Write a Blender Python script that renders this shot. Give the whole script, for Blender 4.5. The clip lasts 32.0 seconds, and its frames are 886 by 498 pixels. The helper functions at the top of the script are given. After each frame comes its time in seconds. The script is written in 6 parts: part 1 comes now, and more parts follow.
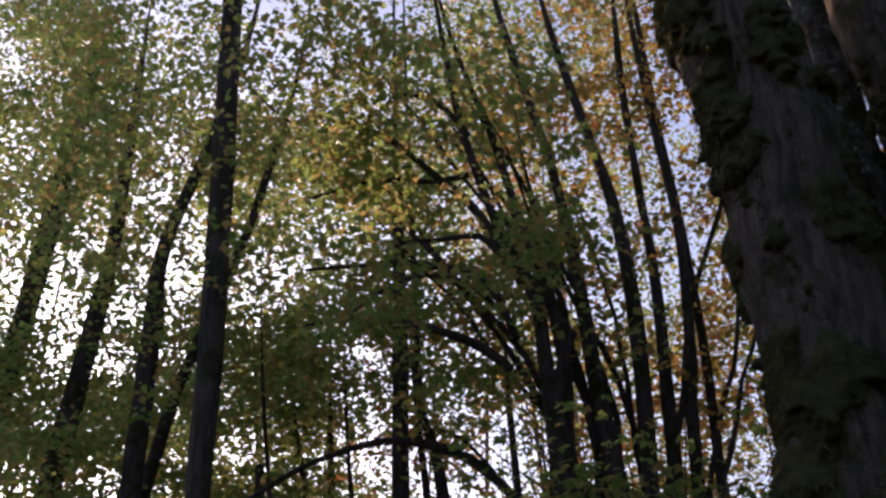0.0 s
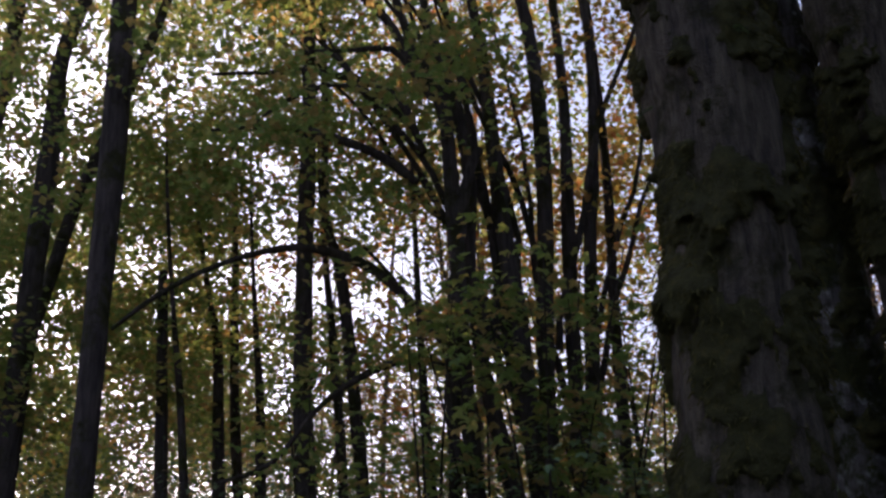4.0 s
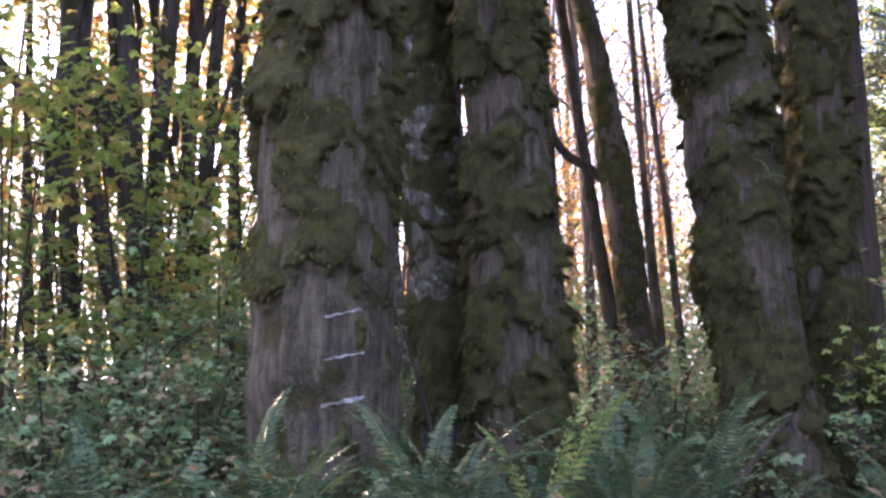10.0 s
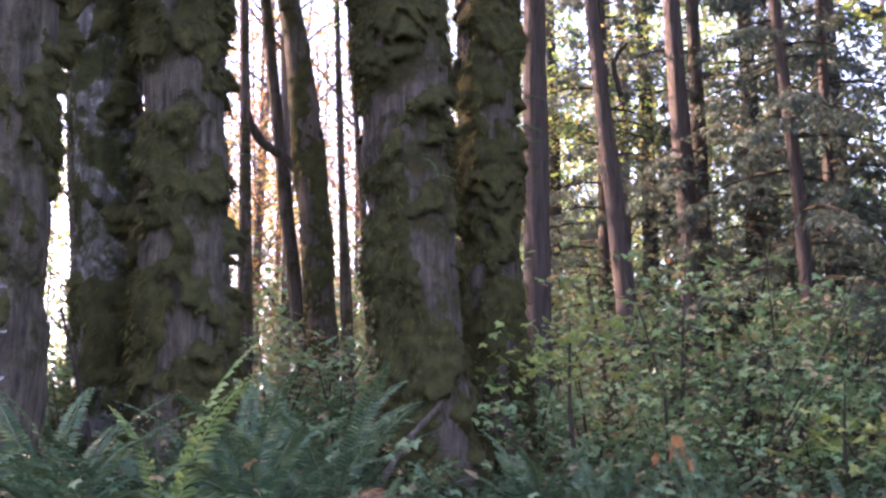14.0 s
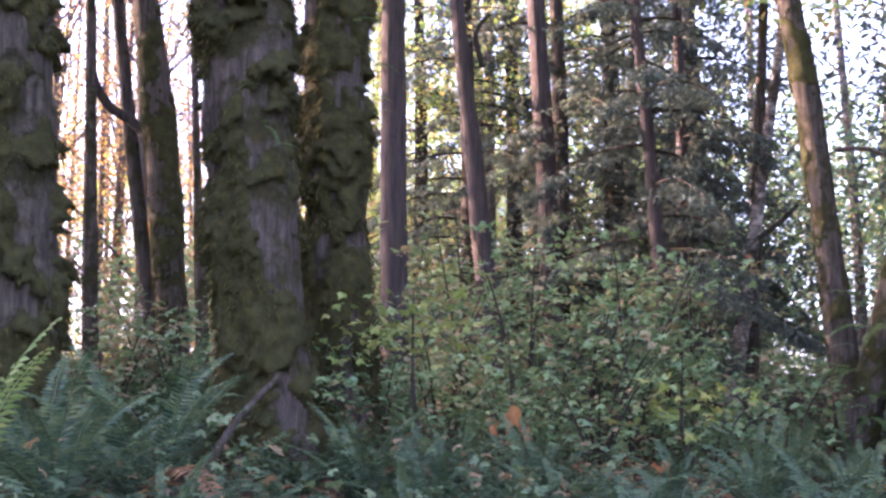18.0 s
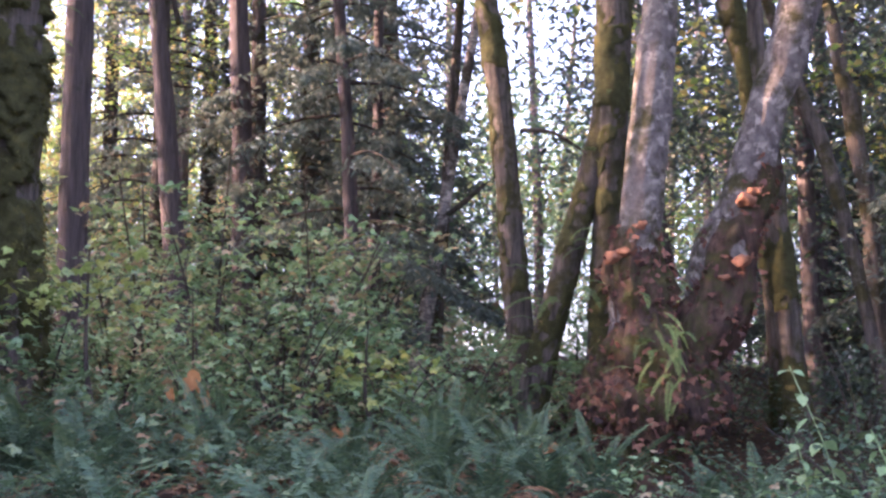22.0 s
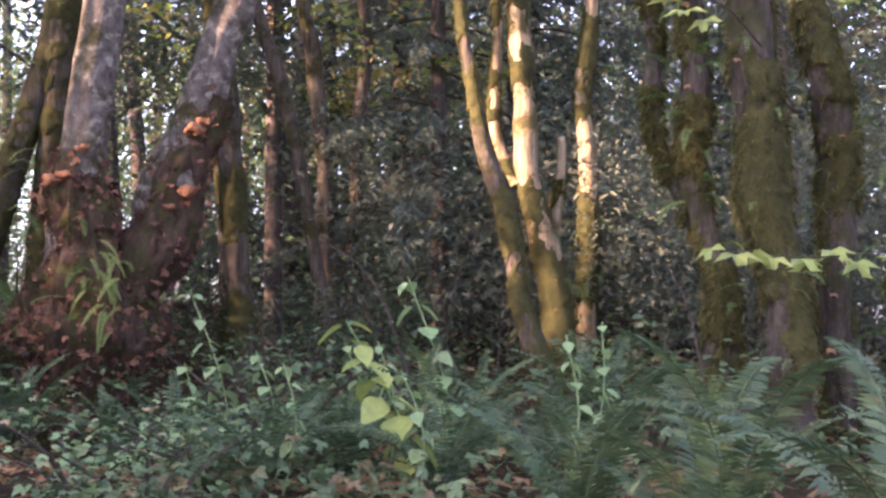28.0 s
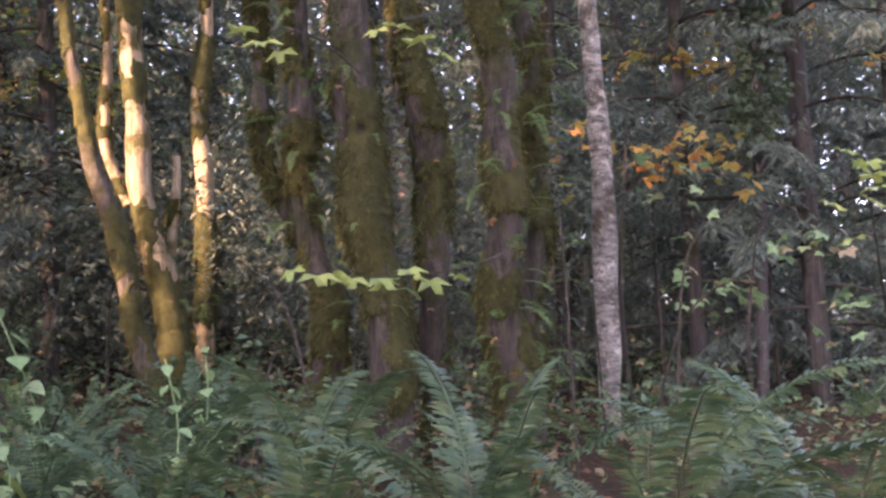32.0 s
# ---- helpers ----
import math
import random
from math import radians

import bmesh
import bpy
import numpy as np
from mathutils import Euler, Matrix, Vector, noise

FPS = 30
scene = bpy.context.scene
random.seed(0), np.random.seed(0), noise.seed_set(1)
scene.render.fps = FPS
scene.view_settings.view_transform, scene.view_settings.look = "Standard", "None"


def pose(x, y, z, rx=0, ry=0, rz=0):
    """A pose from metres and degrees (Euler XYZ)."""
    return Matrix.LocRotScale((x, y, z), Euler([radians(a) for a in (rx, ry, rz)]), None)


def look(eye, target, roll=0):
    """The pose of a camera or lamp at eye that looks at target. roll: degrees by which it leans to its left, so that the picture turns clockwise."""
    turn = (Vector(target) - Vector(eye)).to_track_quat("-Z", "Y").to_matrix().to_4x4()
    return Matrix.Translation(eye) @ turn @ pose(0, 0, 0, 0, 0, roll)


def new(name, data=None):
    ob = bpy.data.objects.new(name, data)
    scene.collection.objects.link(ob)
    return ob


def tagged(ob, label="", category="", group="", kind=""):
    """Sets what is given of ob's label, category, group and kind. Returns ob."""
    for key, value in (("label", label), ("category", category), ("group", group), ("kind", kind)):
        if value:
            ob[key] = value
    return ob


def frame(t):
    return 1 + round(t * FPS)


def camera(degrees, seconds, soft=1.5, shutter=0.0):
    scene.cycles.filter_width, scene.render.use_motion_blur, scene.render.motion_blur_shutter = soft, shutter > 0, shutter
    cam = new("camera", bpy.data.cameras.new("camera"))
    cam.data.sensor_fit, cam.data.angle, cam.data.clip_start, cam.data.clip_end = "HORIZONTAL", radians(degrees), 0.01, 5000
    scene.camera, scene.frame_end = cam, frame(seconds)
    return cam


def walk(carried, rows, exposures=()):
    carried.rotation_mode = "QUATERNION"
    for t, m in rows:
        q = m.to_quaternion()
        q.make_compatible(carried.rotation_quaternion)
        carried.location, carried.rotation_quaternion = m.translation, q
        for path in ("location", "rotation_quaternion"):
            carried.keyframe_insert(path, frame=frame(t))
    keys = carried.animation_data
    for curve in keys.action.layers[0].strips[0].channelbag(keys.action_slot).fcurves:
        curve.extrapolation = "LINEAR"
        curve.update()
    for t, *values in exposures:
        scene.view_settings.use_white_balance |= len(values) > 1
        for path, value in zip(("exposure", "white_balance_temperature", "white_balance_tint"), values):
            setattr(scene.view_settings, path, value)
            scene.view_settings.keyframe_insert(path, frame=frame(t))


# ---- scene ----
cam = camera(44.00, 32.0, soft=2.6)
PATH = [
    (0, pose(0.000, 0.000, 1.600, 118.50, 1.39, 0.42)),
    (0.5, pose(-0.017, 0.018, 1.584, 117.30, 1.47, 0.81)),
    (1, pose(-0.017, 0.018, 1.588, 116.51, 1.40, 1.00)),
    (1.5, pose(-0.017, 0.031, 1.556, 115.31, 1.48, 0.48)),
    (2, pose(-0.014, 0.033, 1.530, 114.21, 1.31, -0.10)),
    (2.5, pose(-0.018, 0.020, 1.490, 113.04, 1.07, -1.16)),
    (3, pose(0.022, 0.032, 1.473, 111.86, 1.10, -2.37)),
    (3.5, pose(0.036, 0.038, 1.415, 110.77, 1.17, -3.53)),
    (5.5, pose(0.112, -0.006, 1.324, 107.34, 0.52, -8.55)),
    (6, pose(0.130, -0.018, 1.303, 106.81, 0.78, -9.63)),
    (6.5, pose(0.162, -0.019, 1.273, 105.80, 0.55, -10.86)),
    (7, pose(0.168, -0.032, 1.246, 104.55, 0.39, -11.45)),
    (7.5, pose(0.167, -0.043, 1.207, 103.12, 0.06, -12.05)),
    (8, pose(0.172, -0.047, 1.147, 101.60, -0.22, -12.48)),
    (8.5, pose(0.198, -0.053, 1.094, 100.11, -0.39, -13.12)),
    (9, pose(0.289, -0.062, 1.086, 99.95, -0.47, -16.33)),
    (9.5, pose(0.403, -0.114, 1.096, 100.45, -0.60, -21.14)),
    (10, pose(0.458, -0.132, 1.098, 100.42, 0.09, -23.47)),
    (10.5, pose(0.504, -0.157, 1.089, 100.58, -0.16, -25.65)),
    (11, pose(0.536, -0.177, 1.080, 100.68, -0.27, -27.47)),
    (11.5, pose(0.567, -0.217, 1.085, 100.70, -0.27, -29.17)),
    (12, pose(0.607, -0.257, 1.080, 100.53, -0.17, -30.73)),
    (12.5, pose(0.649, -0.311, 1.074, 100.15, -0.06, -32.31)),
    (13, pose(0.692, -0.349, 1.076, 99.91, -0.19, -34.55)),
    (13.5, pose(0.724, -0.364, 1.070, 99.94, -0.28, -36.54)),
    (14, pose(0.758, -0.402, 1.072, 99.93, -0.35, -38.15)),
    (14.5, pose(0.786, -0.438, 1.070, 99.81, -0.15, -39.49)),
    (15, pose(0.813, -0.478, 1.080, 99.69, 0.11, -40.19)),
    (15.5, pose(0.848, -0.537, 1.091, 99.59, 0.10, -41.60)),
    (17.5, pose(1.051, -0.583, 1.073, 98.44, 0.12, -42.25)),
    (18, pose(1.053, -0.524, 1.095, 98.36, 0.20, -44.36)),
    (18.5, pose(1.042, -0.461, 1.083, 98.12, 0.24, -46.59)),
    (19, pose(1.016, -0.408, 1.071, 97.92, 0.10, -48.23)),
    (19.5, pose(0.990, -0.371, 1.063, 97.82, -0.01, -49.53)),
    (20, pose(1.001, -0.362, 1.059, 97.52, -0.25, -51.12)),
    (20.5, pose(1.034, -0.361, 1.052, 97.82, -0.28, -53.10)),
    (21, pose(1.082, -0.390, 1.034, 97.52, 0.11, -55.32)),
    (21.5, pose(1.151, -0.421, 1.018, 97.32, 0.17, -57.48)),
    (22, pose(1.218, -0.483, 1.003, 97.15, 0.12, -60.20)),
    (22.5, pose(1.259, -0.533, 0.999, 96.85, 0.09, -61.95)),
    (23, pose(1.275, -0.601, 1.002, 96.79, 0.18, -63.48)),
    (23.5, pose(1.290, -0.671, 0.988, 96.57, 0.52, -65.10)),
    (24, pose(1.297, -0.735, 0.972, 95.81, 0.83, -66.17)),
    (24.5, pose(1.287, -0.842, 0.956, 95.06, 1.01, -67.45)),
    (25, pose(1.315, -0.842, 0.956, 94.54, 0.99, -69.72)),
    (25.5, pose(1.331, -0.843, 0.953, 94.25, 0.79, -72.50)),
    (27.5, pose(1.531, -0.912, 0.920, 93.59, 0.16, -82.09)),
    (28, pose(1.553, -0.930, 0.917, 93.97, 0.20, -85.84)),
    (28.5, pose(1.559, -0.947, 0.918, 94.12, 0.48, -88.59)),
    (29, pose(1.560, -0.962, 0.915, 93.98, 0.69, -91.26)),
    (29.5, pose(1.550, -0.974, 0.914, 93.73, 0.99, -93.72)),
    (30, pose(1.537, -0.992, 0.915, 93.41, 1.43, -96.60)),
    (30.5, pose(1.515, -1.015, 0.917, 93.32, 1.65, -99.58)),
    (31, pose(1.474, -1.033, 0.918, 93.73, 1.84, -102.32)),
    (31.5, pose(1.479, -1.055, 0.927, 94.02, 2.30, -103.48)),
    (32, pose(1.454, -1.070, 0.923, 94.48, 2.36, -104.77)),
]
walk(cam, PATH, [(0, 0.4, 5350, 31), (3, 0.45, 5350, 32), (6, 1.3, 5500, 32), (8, 2.38, 5500, 34), (9.5, 3.25, 5450, 38), (13, 3.45, 5400, 40), (16, 3.58, 5250, 44), (20, 3.58, 5250, 44), (24, 3.55, 5400, 43), (26, 3.5, 5600, 41), (29, 3.4, 5700, 41), (32, 3.3, 5850, 42)])

# ---- light ----
SUN_AZ, SUN_EL = -28.0, 14.0          # degrees to the right of +y, above the horizon
sun_way = Vector((math.sin(radians(SUN_AZ)) * math.cos(radians(SUN_EL)), math.cos(radians(SUN_AZ)) * math.cos(radians(SUN_EL)), math.sin(radians(SUN_EL))))
world = bpy.data.worlds.new("sky")
scene.world = world
world.use_nodes = True
wn = world.node_tree
sky = wn.nodes.new("ShaderNodeTexSky")
sky.sky_type, sky.sun_disc = "NISHITA", False
sky.sun_elevation, sky.sun_rotation = radians(SUN_EL), radians(SUN_AZ)
sky.air_density, sky.dust_density = 1.0, 3.0
haze = wn.nodes.new("ShaderNodeHueSaturation")
haze.inputs["Saturation"].default_value = 0.55   # thin bright cloud pales the blue
wn.links.new(sky.outputs[0], haze.inputs["Color"])
wn.links.new(haze.outputs[0], wn.nodes["Background"].inputs[0])
wn.nodes["Background"].inputs[1].default_value = 0.15
sun_data = bpy.data.lights.new("sun", "SUN")
sun_data.energy, sun_data.angle, sun_data.color = 5.0, radians(0.5), (1.0, 0.68, 0.36)
sun = new("sun", sun_data)
sun.matrix_world = look((0, 0, 30), Vector((0, 0, 30)) - sun_way)

# ---- materials ----
def nodes_of(name):
    m = bpy.data.materials.new(name)
    m.use_nodes = True
    t = m.node_tree
    t.nodes.clear()
    out = t.nodes.new("ShaderNodeOutputMaterial")
    return m, t, out


def add(t, kind, **inputs):
    n = t.nodes.new(kind)
    for k, v in inputs.items():
        n.inputs[k.replace("_", " ")].default_value = v
    return n


def ramp(t, src, stops):
    r = t.nodes.new("ShaderNodeValToRGB")
    while len(r.color_ramp.elements) < len(stops):
        r.color_ramp.elements.new(0.5)
    for e, (p, c) in zip(r.color_ramp.elements, stops):
        e.position, e.color = p, (*c, 1)
    t.links.new(src, r.inputs[0])
    return r.outputs[0]


def mixed(t, fac, a, b):
    m = t.nodes.new("ShaderNodeMix")
    m.data_type = "RGBA"
    for s, v in ((0, fac), (6, a), (7, b)):
        if isinstance(v, (int, float)):
            m.inputs[s].default_value = v
        elif isinstance(v, tuple):
            m.inputs[s].default_value = (*v, 1)
        else:
            t.links.new(v, m.inputs[s])
    return m.outputs[2]


def coords(t, sx=1.0, sy=1.0, sz=1.0):
    c = t.nodes.new("ShaderNodeTexCoord")
    m = t.nodes.new("ShaderNodeMapping")
    m.inputs["Scale"].default_value = (sx, sy, sz)
    t.links.new(c.outputs["Object"], m.inputs[0])
    return m.outputs[0]


def noise_tex(t, vec, scale, detail=6, rough=0.6):
    n = add(t, "ShaderNodeTexNoise", Scale=scale, Detail=detail, Roughness=rough)
    t.links.new(vec, n.inputs["Vector"])
    return n.outputs[0]


def bark(name, dark, light, moss, cover, furrow=14.0, squash=0.12, patch=None, rough=0.9, depth=0.05):
    """Bark with upright furrows, moss over `cover` of it, and pale lichen where patch is given."""
    m, t, out = nodes_of(name)
    up, even = coords(t, 1, 1, squash), coords(t)
    f = noise_tex(t, up, furrow, 8, 0.7)
    base = ramp(t, f, [(0.33, dark), (0.5, tuple(0.5 * (a + b) for a, b in zip(dark, light))), (0.68, light)])
    if patch:
        p = ramp(t, noise_tex(t, even, 9.0, 8, 0.62), [(0.54, (0, 0, 0)), (0.60, (1, 1, 1))])
        base = mixed(t, p, base, patch)
    big = noise_tex(t, even, 2.2, 8, 0.72)
    mfac = ramp(t, big, [(0.62 - 0.34 * cover, (0, 0, 0)), (0.72 - 0.34 * cover, (1, 1, 1))])
    fine = noise_tex(t, even, 60.0, 4, 0.6)
    mcol = ramp(t, noise_tex(t, even, 9.0, 6, 0.7), [(0.3, tuple(c * 0.45 for c in moss)), (0.55, moss), (0.75, (moss[0] * 1.7, moss[1] * 1.35, moss[2]))])
    col = mixed(t, mfac, base, mcol)
    b = add(t, "ShaderNodeBsdfPrincipled", Roughness=rough)
    b.inputs["Specular IOR Level"].default_value = 0.2
    t.links.new(col, b.inputs["Base Color"])
    hgt = t.nodes.new("ShaderNodeMath")
    hgt.operation = "ADD"
    t.links.new(f, hgt.inputs[0])
    t.links.new(fine, hgt.inputs[1])
    bump = add(t, "ShaderNodeBump", Strength=0.9, Distance=depth)
    t.links.new(hgt.outputs[0], bump.inputs["Height"])
    t.links.new(bump.outputs[0], b.inputs["Normal"])
    t.links.new(b.outputs[0], out.inputs[0])
    return m


def leaf(name, stops, through_light=0.5, gloss=0.45, rough=0.45):
    """A leaf that lets light through; its colour runs over the stops from leaf to leaf."""
    m, t, out = nodes_of(name)
    g = t.nodes.new("ShaderNodeNewGeometry")
    ob = t.nodes.new("ShaderNodeObjectInfo")
    s = t.nodes.new("ShaderNodeMath")
    s.operation = "MULTIPLY_ADD"
    t.links.new(ob.outputs["Random"], s.inputs[0])
    s.inputs[1].default_value = 0.25
    t.links.new(g.outputs["Random Per Island"], s.inputs[2])
    col = ramp(t, s.outputs[0], [(p / 1.25, c) for p, c in stops])
    col = mixed(t, ramp(t, noise_tex(t, coords(t), 22.0, 5, 0.6), [(0.35, (0, 0, 0)), (0.7, (0.5, 0.5, 0.5))]), col, tuple(c * 0.6 for c in stops[0][1]))
    b = add(t, "ShaderNodeBsdfPrincipled", Roughness=rough)
    b.inputs["Specular IOR Level"].default_value = gloss
    tr = t.nodes.new("ShaderNodeBsdfTranslucent")
    t.links.new(col, b.inputs["Base Color"])
    t.links.new(col, tr.inputs[0])
    mx = t.nodes.new("ShaderNodeMixShader")
    mx.inputs[0].default_value = through_light
    t.links.new(b.outputs[0], mx.inputs[1])
    t.links.new(tr.outputs[0], mx.inputs[2])
    t.links.new(mx.outputs[0], out.inputs[0])
    return m


MAPLE_BARK = bark("mossy_maple_bark", (0.042, 0.034, 0.032), (0.205, 0.172, 0.115), (0.05, 0.047, 0.016), 0.36, furrow=19, squash=0.13, depth=0.09)
DEEP_MOSS = bark("deep_moss_bark", (0.03, 0.025, 0.02), (0.16, 0.13, 0.10), (0.05, 0.046, 0.016), 0.42, furrow=20, squash=0.12)
DARK_BARK = bark("dark_maple_bark", (0.028, 0.024, 0.021), (0.115, 0.094, 0.08), (0.045, 0.045, 0.014), 0.38, furrow=18)
# bark of the far trunks, paled to stand in for haze
HAZED_BARK = bark("hazed_far_bark", (0.07, 0.056, 0.05), (0.20, 0.16, 0.14), (0.07, 0.065, 0.03), 0.2, furrow=18)
FIR_BARK = bark("fir_bark", (0.05, 0.04, 0.037), (0.125, 0.10, 0.09), (0.05, 0.052, 0.024), 0.1, furrow=26, squash=0.08)
ALDER_BARK = bark("alder_bark", (0.06, 0.05, 0.042), (0.23, 0.197, 0.165), (0.06, 0.055, 0.02), 0.34, furrow=9, squash=0.8, patch=(0.30, 0.262, 0.215))
BIRCH_BARK = bark("birch_bark", (0.04, 0.035, 0.03), (0.46, 0.41, 0.34), (0.075, 0.06, 0.042), 0.40, furrow=9, squash=3.6, patch=(0.54, 0.465, 0.37))
LICHEN_BARK = bark("lichen_bark", (0.05, 0.045, 0.04), (0.22, 0.20, 0.18), (0.045, 0.05, 0.014), 0.5, patch=(0.30, 0.30, 0.275))
ROT = bark("rotten_wood", (0.016, 0.012, 0.009), (0.135, 0.08, 0.052), (0.06, 0.056, 0.018), 0.44, furrow=10, squash=0.25)
TWIG = bark("twig_bark", (0.03, 0.024, 0.02), (0.10, 0.08, 0.06), (0.04, 0.045, 0.015), 0.35)
GREEN_LEAF = leaf("green_maple_leaf", [(0.0, (0.18, 0.27, 0.065)), (0.6, (0.28, 0.38, 0.085)), (1.0, (0.41, 0.41, 0.11)), (1.25, (0.48, 0.33, 0.11))], 0.68)
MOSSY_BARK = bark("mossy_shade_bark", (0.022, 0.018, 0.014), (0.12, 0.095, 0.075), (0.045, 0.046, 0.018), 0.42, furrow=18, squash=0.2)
# bark paled and warmed: part of the low sun's glow is in the colour
SUNLIT_BARK = bark("sunlit_maple_bark", (0.12, 0.09, 0.05), (0.50, 0.38, 0.24), (0.10, 0.085, 0.03), 0.38, furrow=14, squash=0.1)
PALE_LEAF = leaf("pale_autumn_leaf", [(0.0, (0.14, 0.15, 0.075)), (0.5, (0.23, 0.20, 0.105)), (1.0, (0.30, 0.21, 0.11)), (1.25, (0.30, 0.16, 0.085))], 0.5)
GOLD_LEAF = leaf("gold_maple_leaf", [(0.0, (0.24, 0.24, 0.06)), (0.5, (0.46, 0.34, 0.07)), (1.0, (0.56, 0.32, 0.08)), (1.25, (0.52, 0.20, 0.07))], 0.62)
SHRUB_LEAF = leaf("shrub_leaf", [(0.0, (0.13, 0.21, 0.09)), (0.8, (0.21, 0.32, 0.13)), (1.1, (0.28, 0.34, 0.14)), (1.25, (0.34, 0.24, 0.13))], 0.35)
HERB_LEAF = leaf("low_herb_leaf", [(0.0, (0.065, 0.11, 0.05)), (0.8, (0.115, 0.175, 0.07)), (1.1, (0.16, 0.20, 0.08)), (1.25, (0.24, 0.15, 0.07))], 0.35)
NEEDLE = leaf("needle_spray", [(0.0, (0.075, 0.10, 0.078)), (0.8, (0.12, 0.15, 0.11)), (1.25, (0.16, 0.17, 0.12))], 0.35, 0.3, 0.6)
FERN_LEAF = leaf("sword_fern_leaf", [(0.0, (0.034, 0.066, 0.03)), (0.8, (0.068, 0.112, 0.048)), (1.25, (0.12, 0.155, 0.06))], 0.3, 0.32, 0.45)
STEM_FERN = leaf("stem_fern_leaf", [(0.0, (0.06, 0.11, 0.035)), (0.8, (0.11, 0.18, 0.05)), (1.25, (0.18, 0.24, 0.07))], 0.4, 0.3, 0.5)
# yellow-green fern leaf; on the backlit fern its brightness also stands for light
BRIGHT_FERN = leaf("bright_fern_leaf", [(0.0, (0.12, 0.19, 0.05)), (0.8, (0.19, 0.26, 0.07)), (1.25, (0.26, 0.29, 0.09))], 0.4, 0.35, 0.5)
LIME_LEAF = leaf("lime_leaf", [(0.0, (0.17, 0.24, 0.06)), (0.7, (0.27, 0.34, 0.085)), (1.25, (0.40, 0.40, 0.11))], 0.4, 0.4)
IVY = leaf("ivy_leaf", [(0.0, (0.025, 0.045, 0.02)), (0.8, (0.05, 0.08, 0.035)), (1.25, (0.09, 0.11, 0.05))], 0.2, 0.4, 0.4)
ORANGE_LEAF = leaf("orange_dead_leaf", [(0.0, (0.24, 0.095, 0.04)), (0.6, (0.36, 0.15, 0.055)), (1.25, (0.44, 0.24, 0.08))], 0.3, 0.3, 0.6)
DEAD_LEAF = leaf("dead_leaf", [(0.0, (0.09, 0.05, 0.028)), (0.5, (0.20, 0.11, 0.055)), (1.0, (0.31, 0.155, 0.07)), (1.25, (0.42, 0.27, 0.11))], 0.25, 0.3, 0.6)


def soil_mat():
    m, t, out = nodes_of("forest_soil")
    v = coords(t)
    a = ramp(t, noise_tex(t, v, 1.3, 8, 0.7), [(0.3, (0.022, 0.016, 0.011)), (0.55, (0.05, 0.034, 0.02)), (0.75, (0.035, 0.045, 0.014))])
    c = ramp(t, noise_tex(t, v, 24.0, 6, 0.7), [(0.52, (0, 0, 0)), (0.66, (1, 1, 1))])
    col = mixed(t, c, a, (0.14, 0.075, 0.035))
    b = add(t, "ShaderNodeBsdfPrincipled", Roughness=0.95)
    b.inputs["Specular IOR Level"].default_value = 0.1
    t.links.new(col, b.inputs["Base Color"])
    bump = add(t, "ShaderNodeBump", Strength=1.0, Distance=0.06)
    t.links.new(noise_tex(t, v, 18.0, 8, 0.7), bump.inputs["Height"])
    t.links.new(bump.outputs[0], b.inputs["Normal"])
    t.links.new(b.outputs[0], out.inputs[0])
    return m


SOIL = soil_mat()
MOSS = bark("moss_cushion", (0.022, 0.020, 0.008), (0.068, 0.065, 0.022), (0.056, 0.055, 0.017), 0.95, furrow=40, squash=1.0, depth=0.03)
MOSS_TUFT = leaf("moss_tuft", [(0.0, (0.03, 0.028, 0.010)), (0.7, (0.07, 0.068, 0.02)), (1.25, (0.14, 0.125, 0.035))], 0.25, 0.1, 0.9)
FLAKE = leaf("bark_flake", [(0.0, (0.03, 0.018, 0.014)), (0.6, (0.10, 0.05, 0.035)), (1.0, (0.15, 0.07, 0.045)), (1.25, (0.24, 0.11, 0.065))], 0.1, 0.2, 0.8)
WITHERED = leaf("withered_leaf", [(0.0, (0.025, 0.016, 0.012)), (0.6, (0.05, 0.03, 0.022)), (1.0, (0.12, 0.058, 0.036)), (1.25, (0.20, 0.10, 0.055))], 0.2, 0.25, 0.7)
FUNGUS = bark("bracket_fungus", (0.11, 0.048, 0.024), (0.29, 0.135, 0.07), (0.25, 0.115, 0.06), 0.1, furrow=18, squash=1.0, depth=0.01)
WHITE_PAINT = bark("worn_white_paint", (0.10, 0.095, 0.09), (0.52, 0.51, 0.51), (0.16, 0.145, 0.13), 0.45, furrow=24, squash=0.4, depth=0.004)

# ---- building blocks ----
rng = np.random.default_rng(7)


def polar(az, d):
    """Plan place at az degrees (left of +y positive) and d metres from the origin."""
    return -d * math.sin(radians(az)), d * math.cos(radians(az))


# the lie of the land: (azimuth, distance, height)
LAND = [(0, 0, -0.35), (-60, 2.5, -0.25), (60, 3, -0.3), (-20, 7.2, 0.5), (-28, 5.3, 0.5), (5, 13, 0.6), (18, 20, 0.8), (-36, 12, 1.0),
        (-49, 16, 1.3), (-42, 9.4, 0.7), (-56, 8.8, 0.45), (-61, 9.2, 0.35), (-69, 13, 0.9), (-75, 11.6, -0.1), (-82, 15, 0.5), (-90, 11, 0.35),
        (-98, 9.2, 0.28), (-105, 8.6, -0.02), (-115, 9, -0.1), (-125, 12, 0.0), (-60, 5, 0.1), (-90, 5, -0.18), (-112, 5, -0.22), (10, 7, 0.3),
        (0, 40, 2.0), (-45, 40, 2.6), (-90, 40, 1.2), (-130, 40, 0.4), (90, 12, -0.5), (180, 12, -0.6), (-150, 14, -0.3), (120, 60, -1), (-160, 60, -1)]
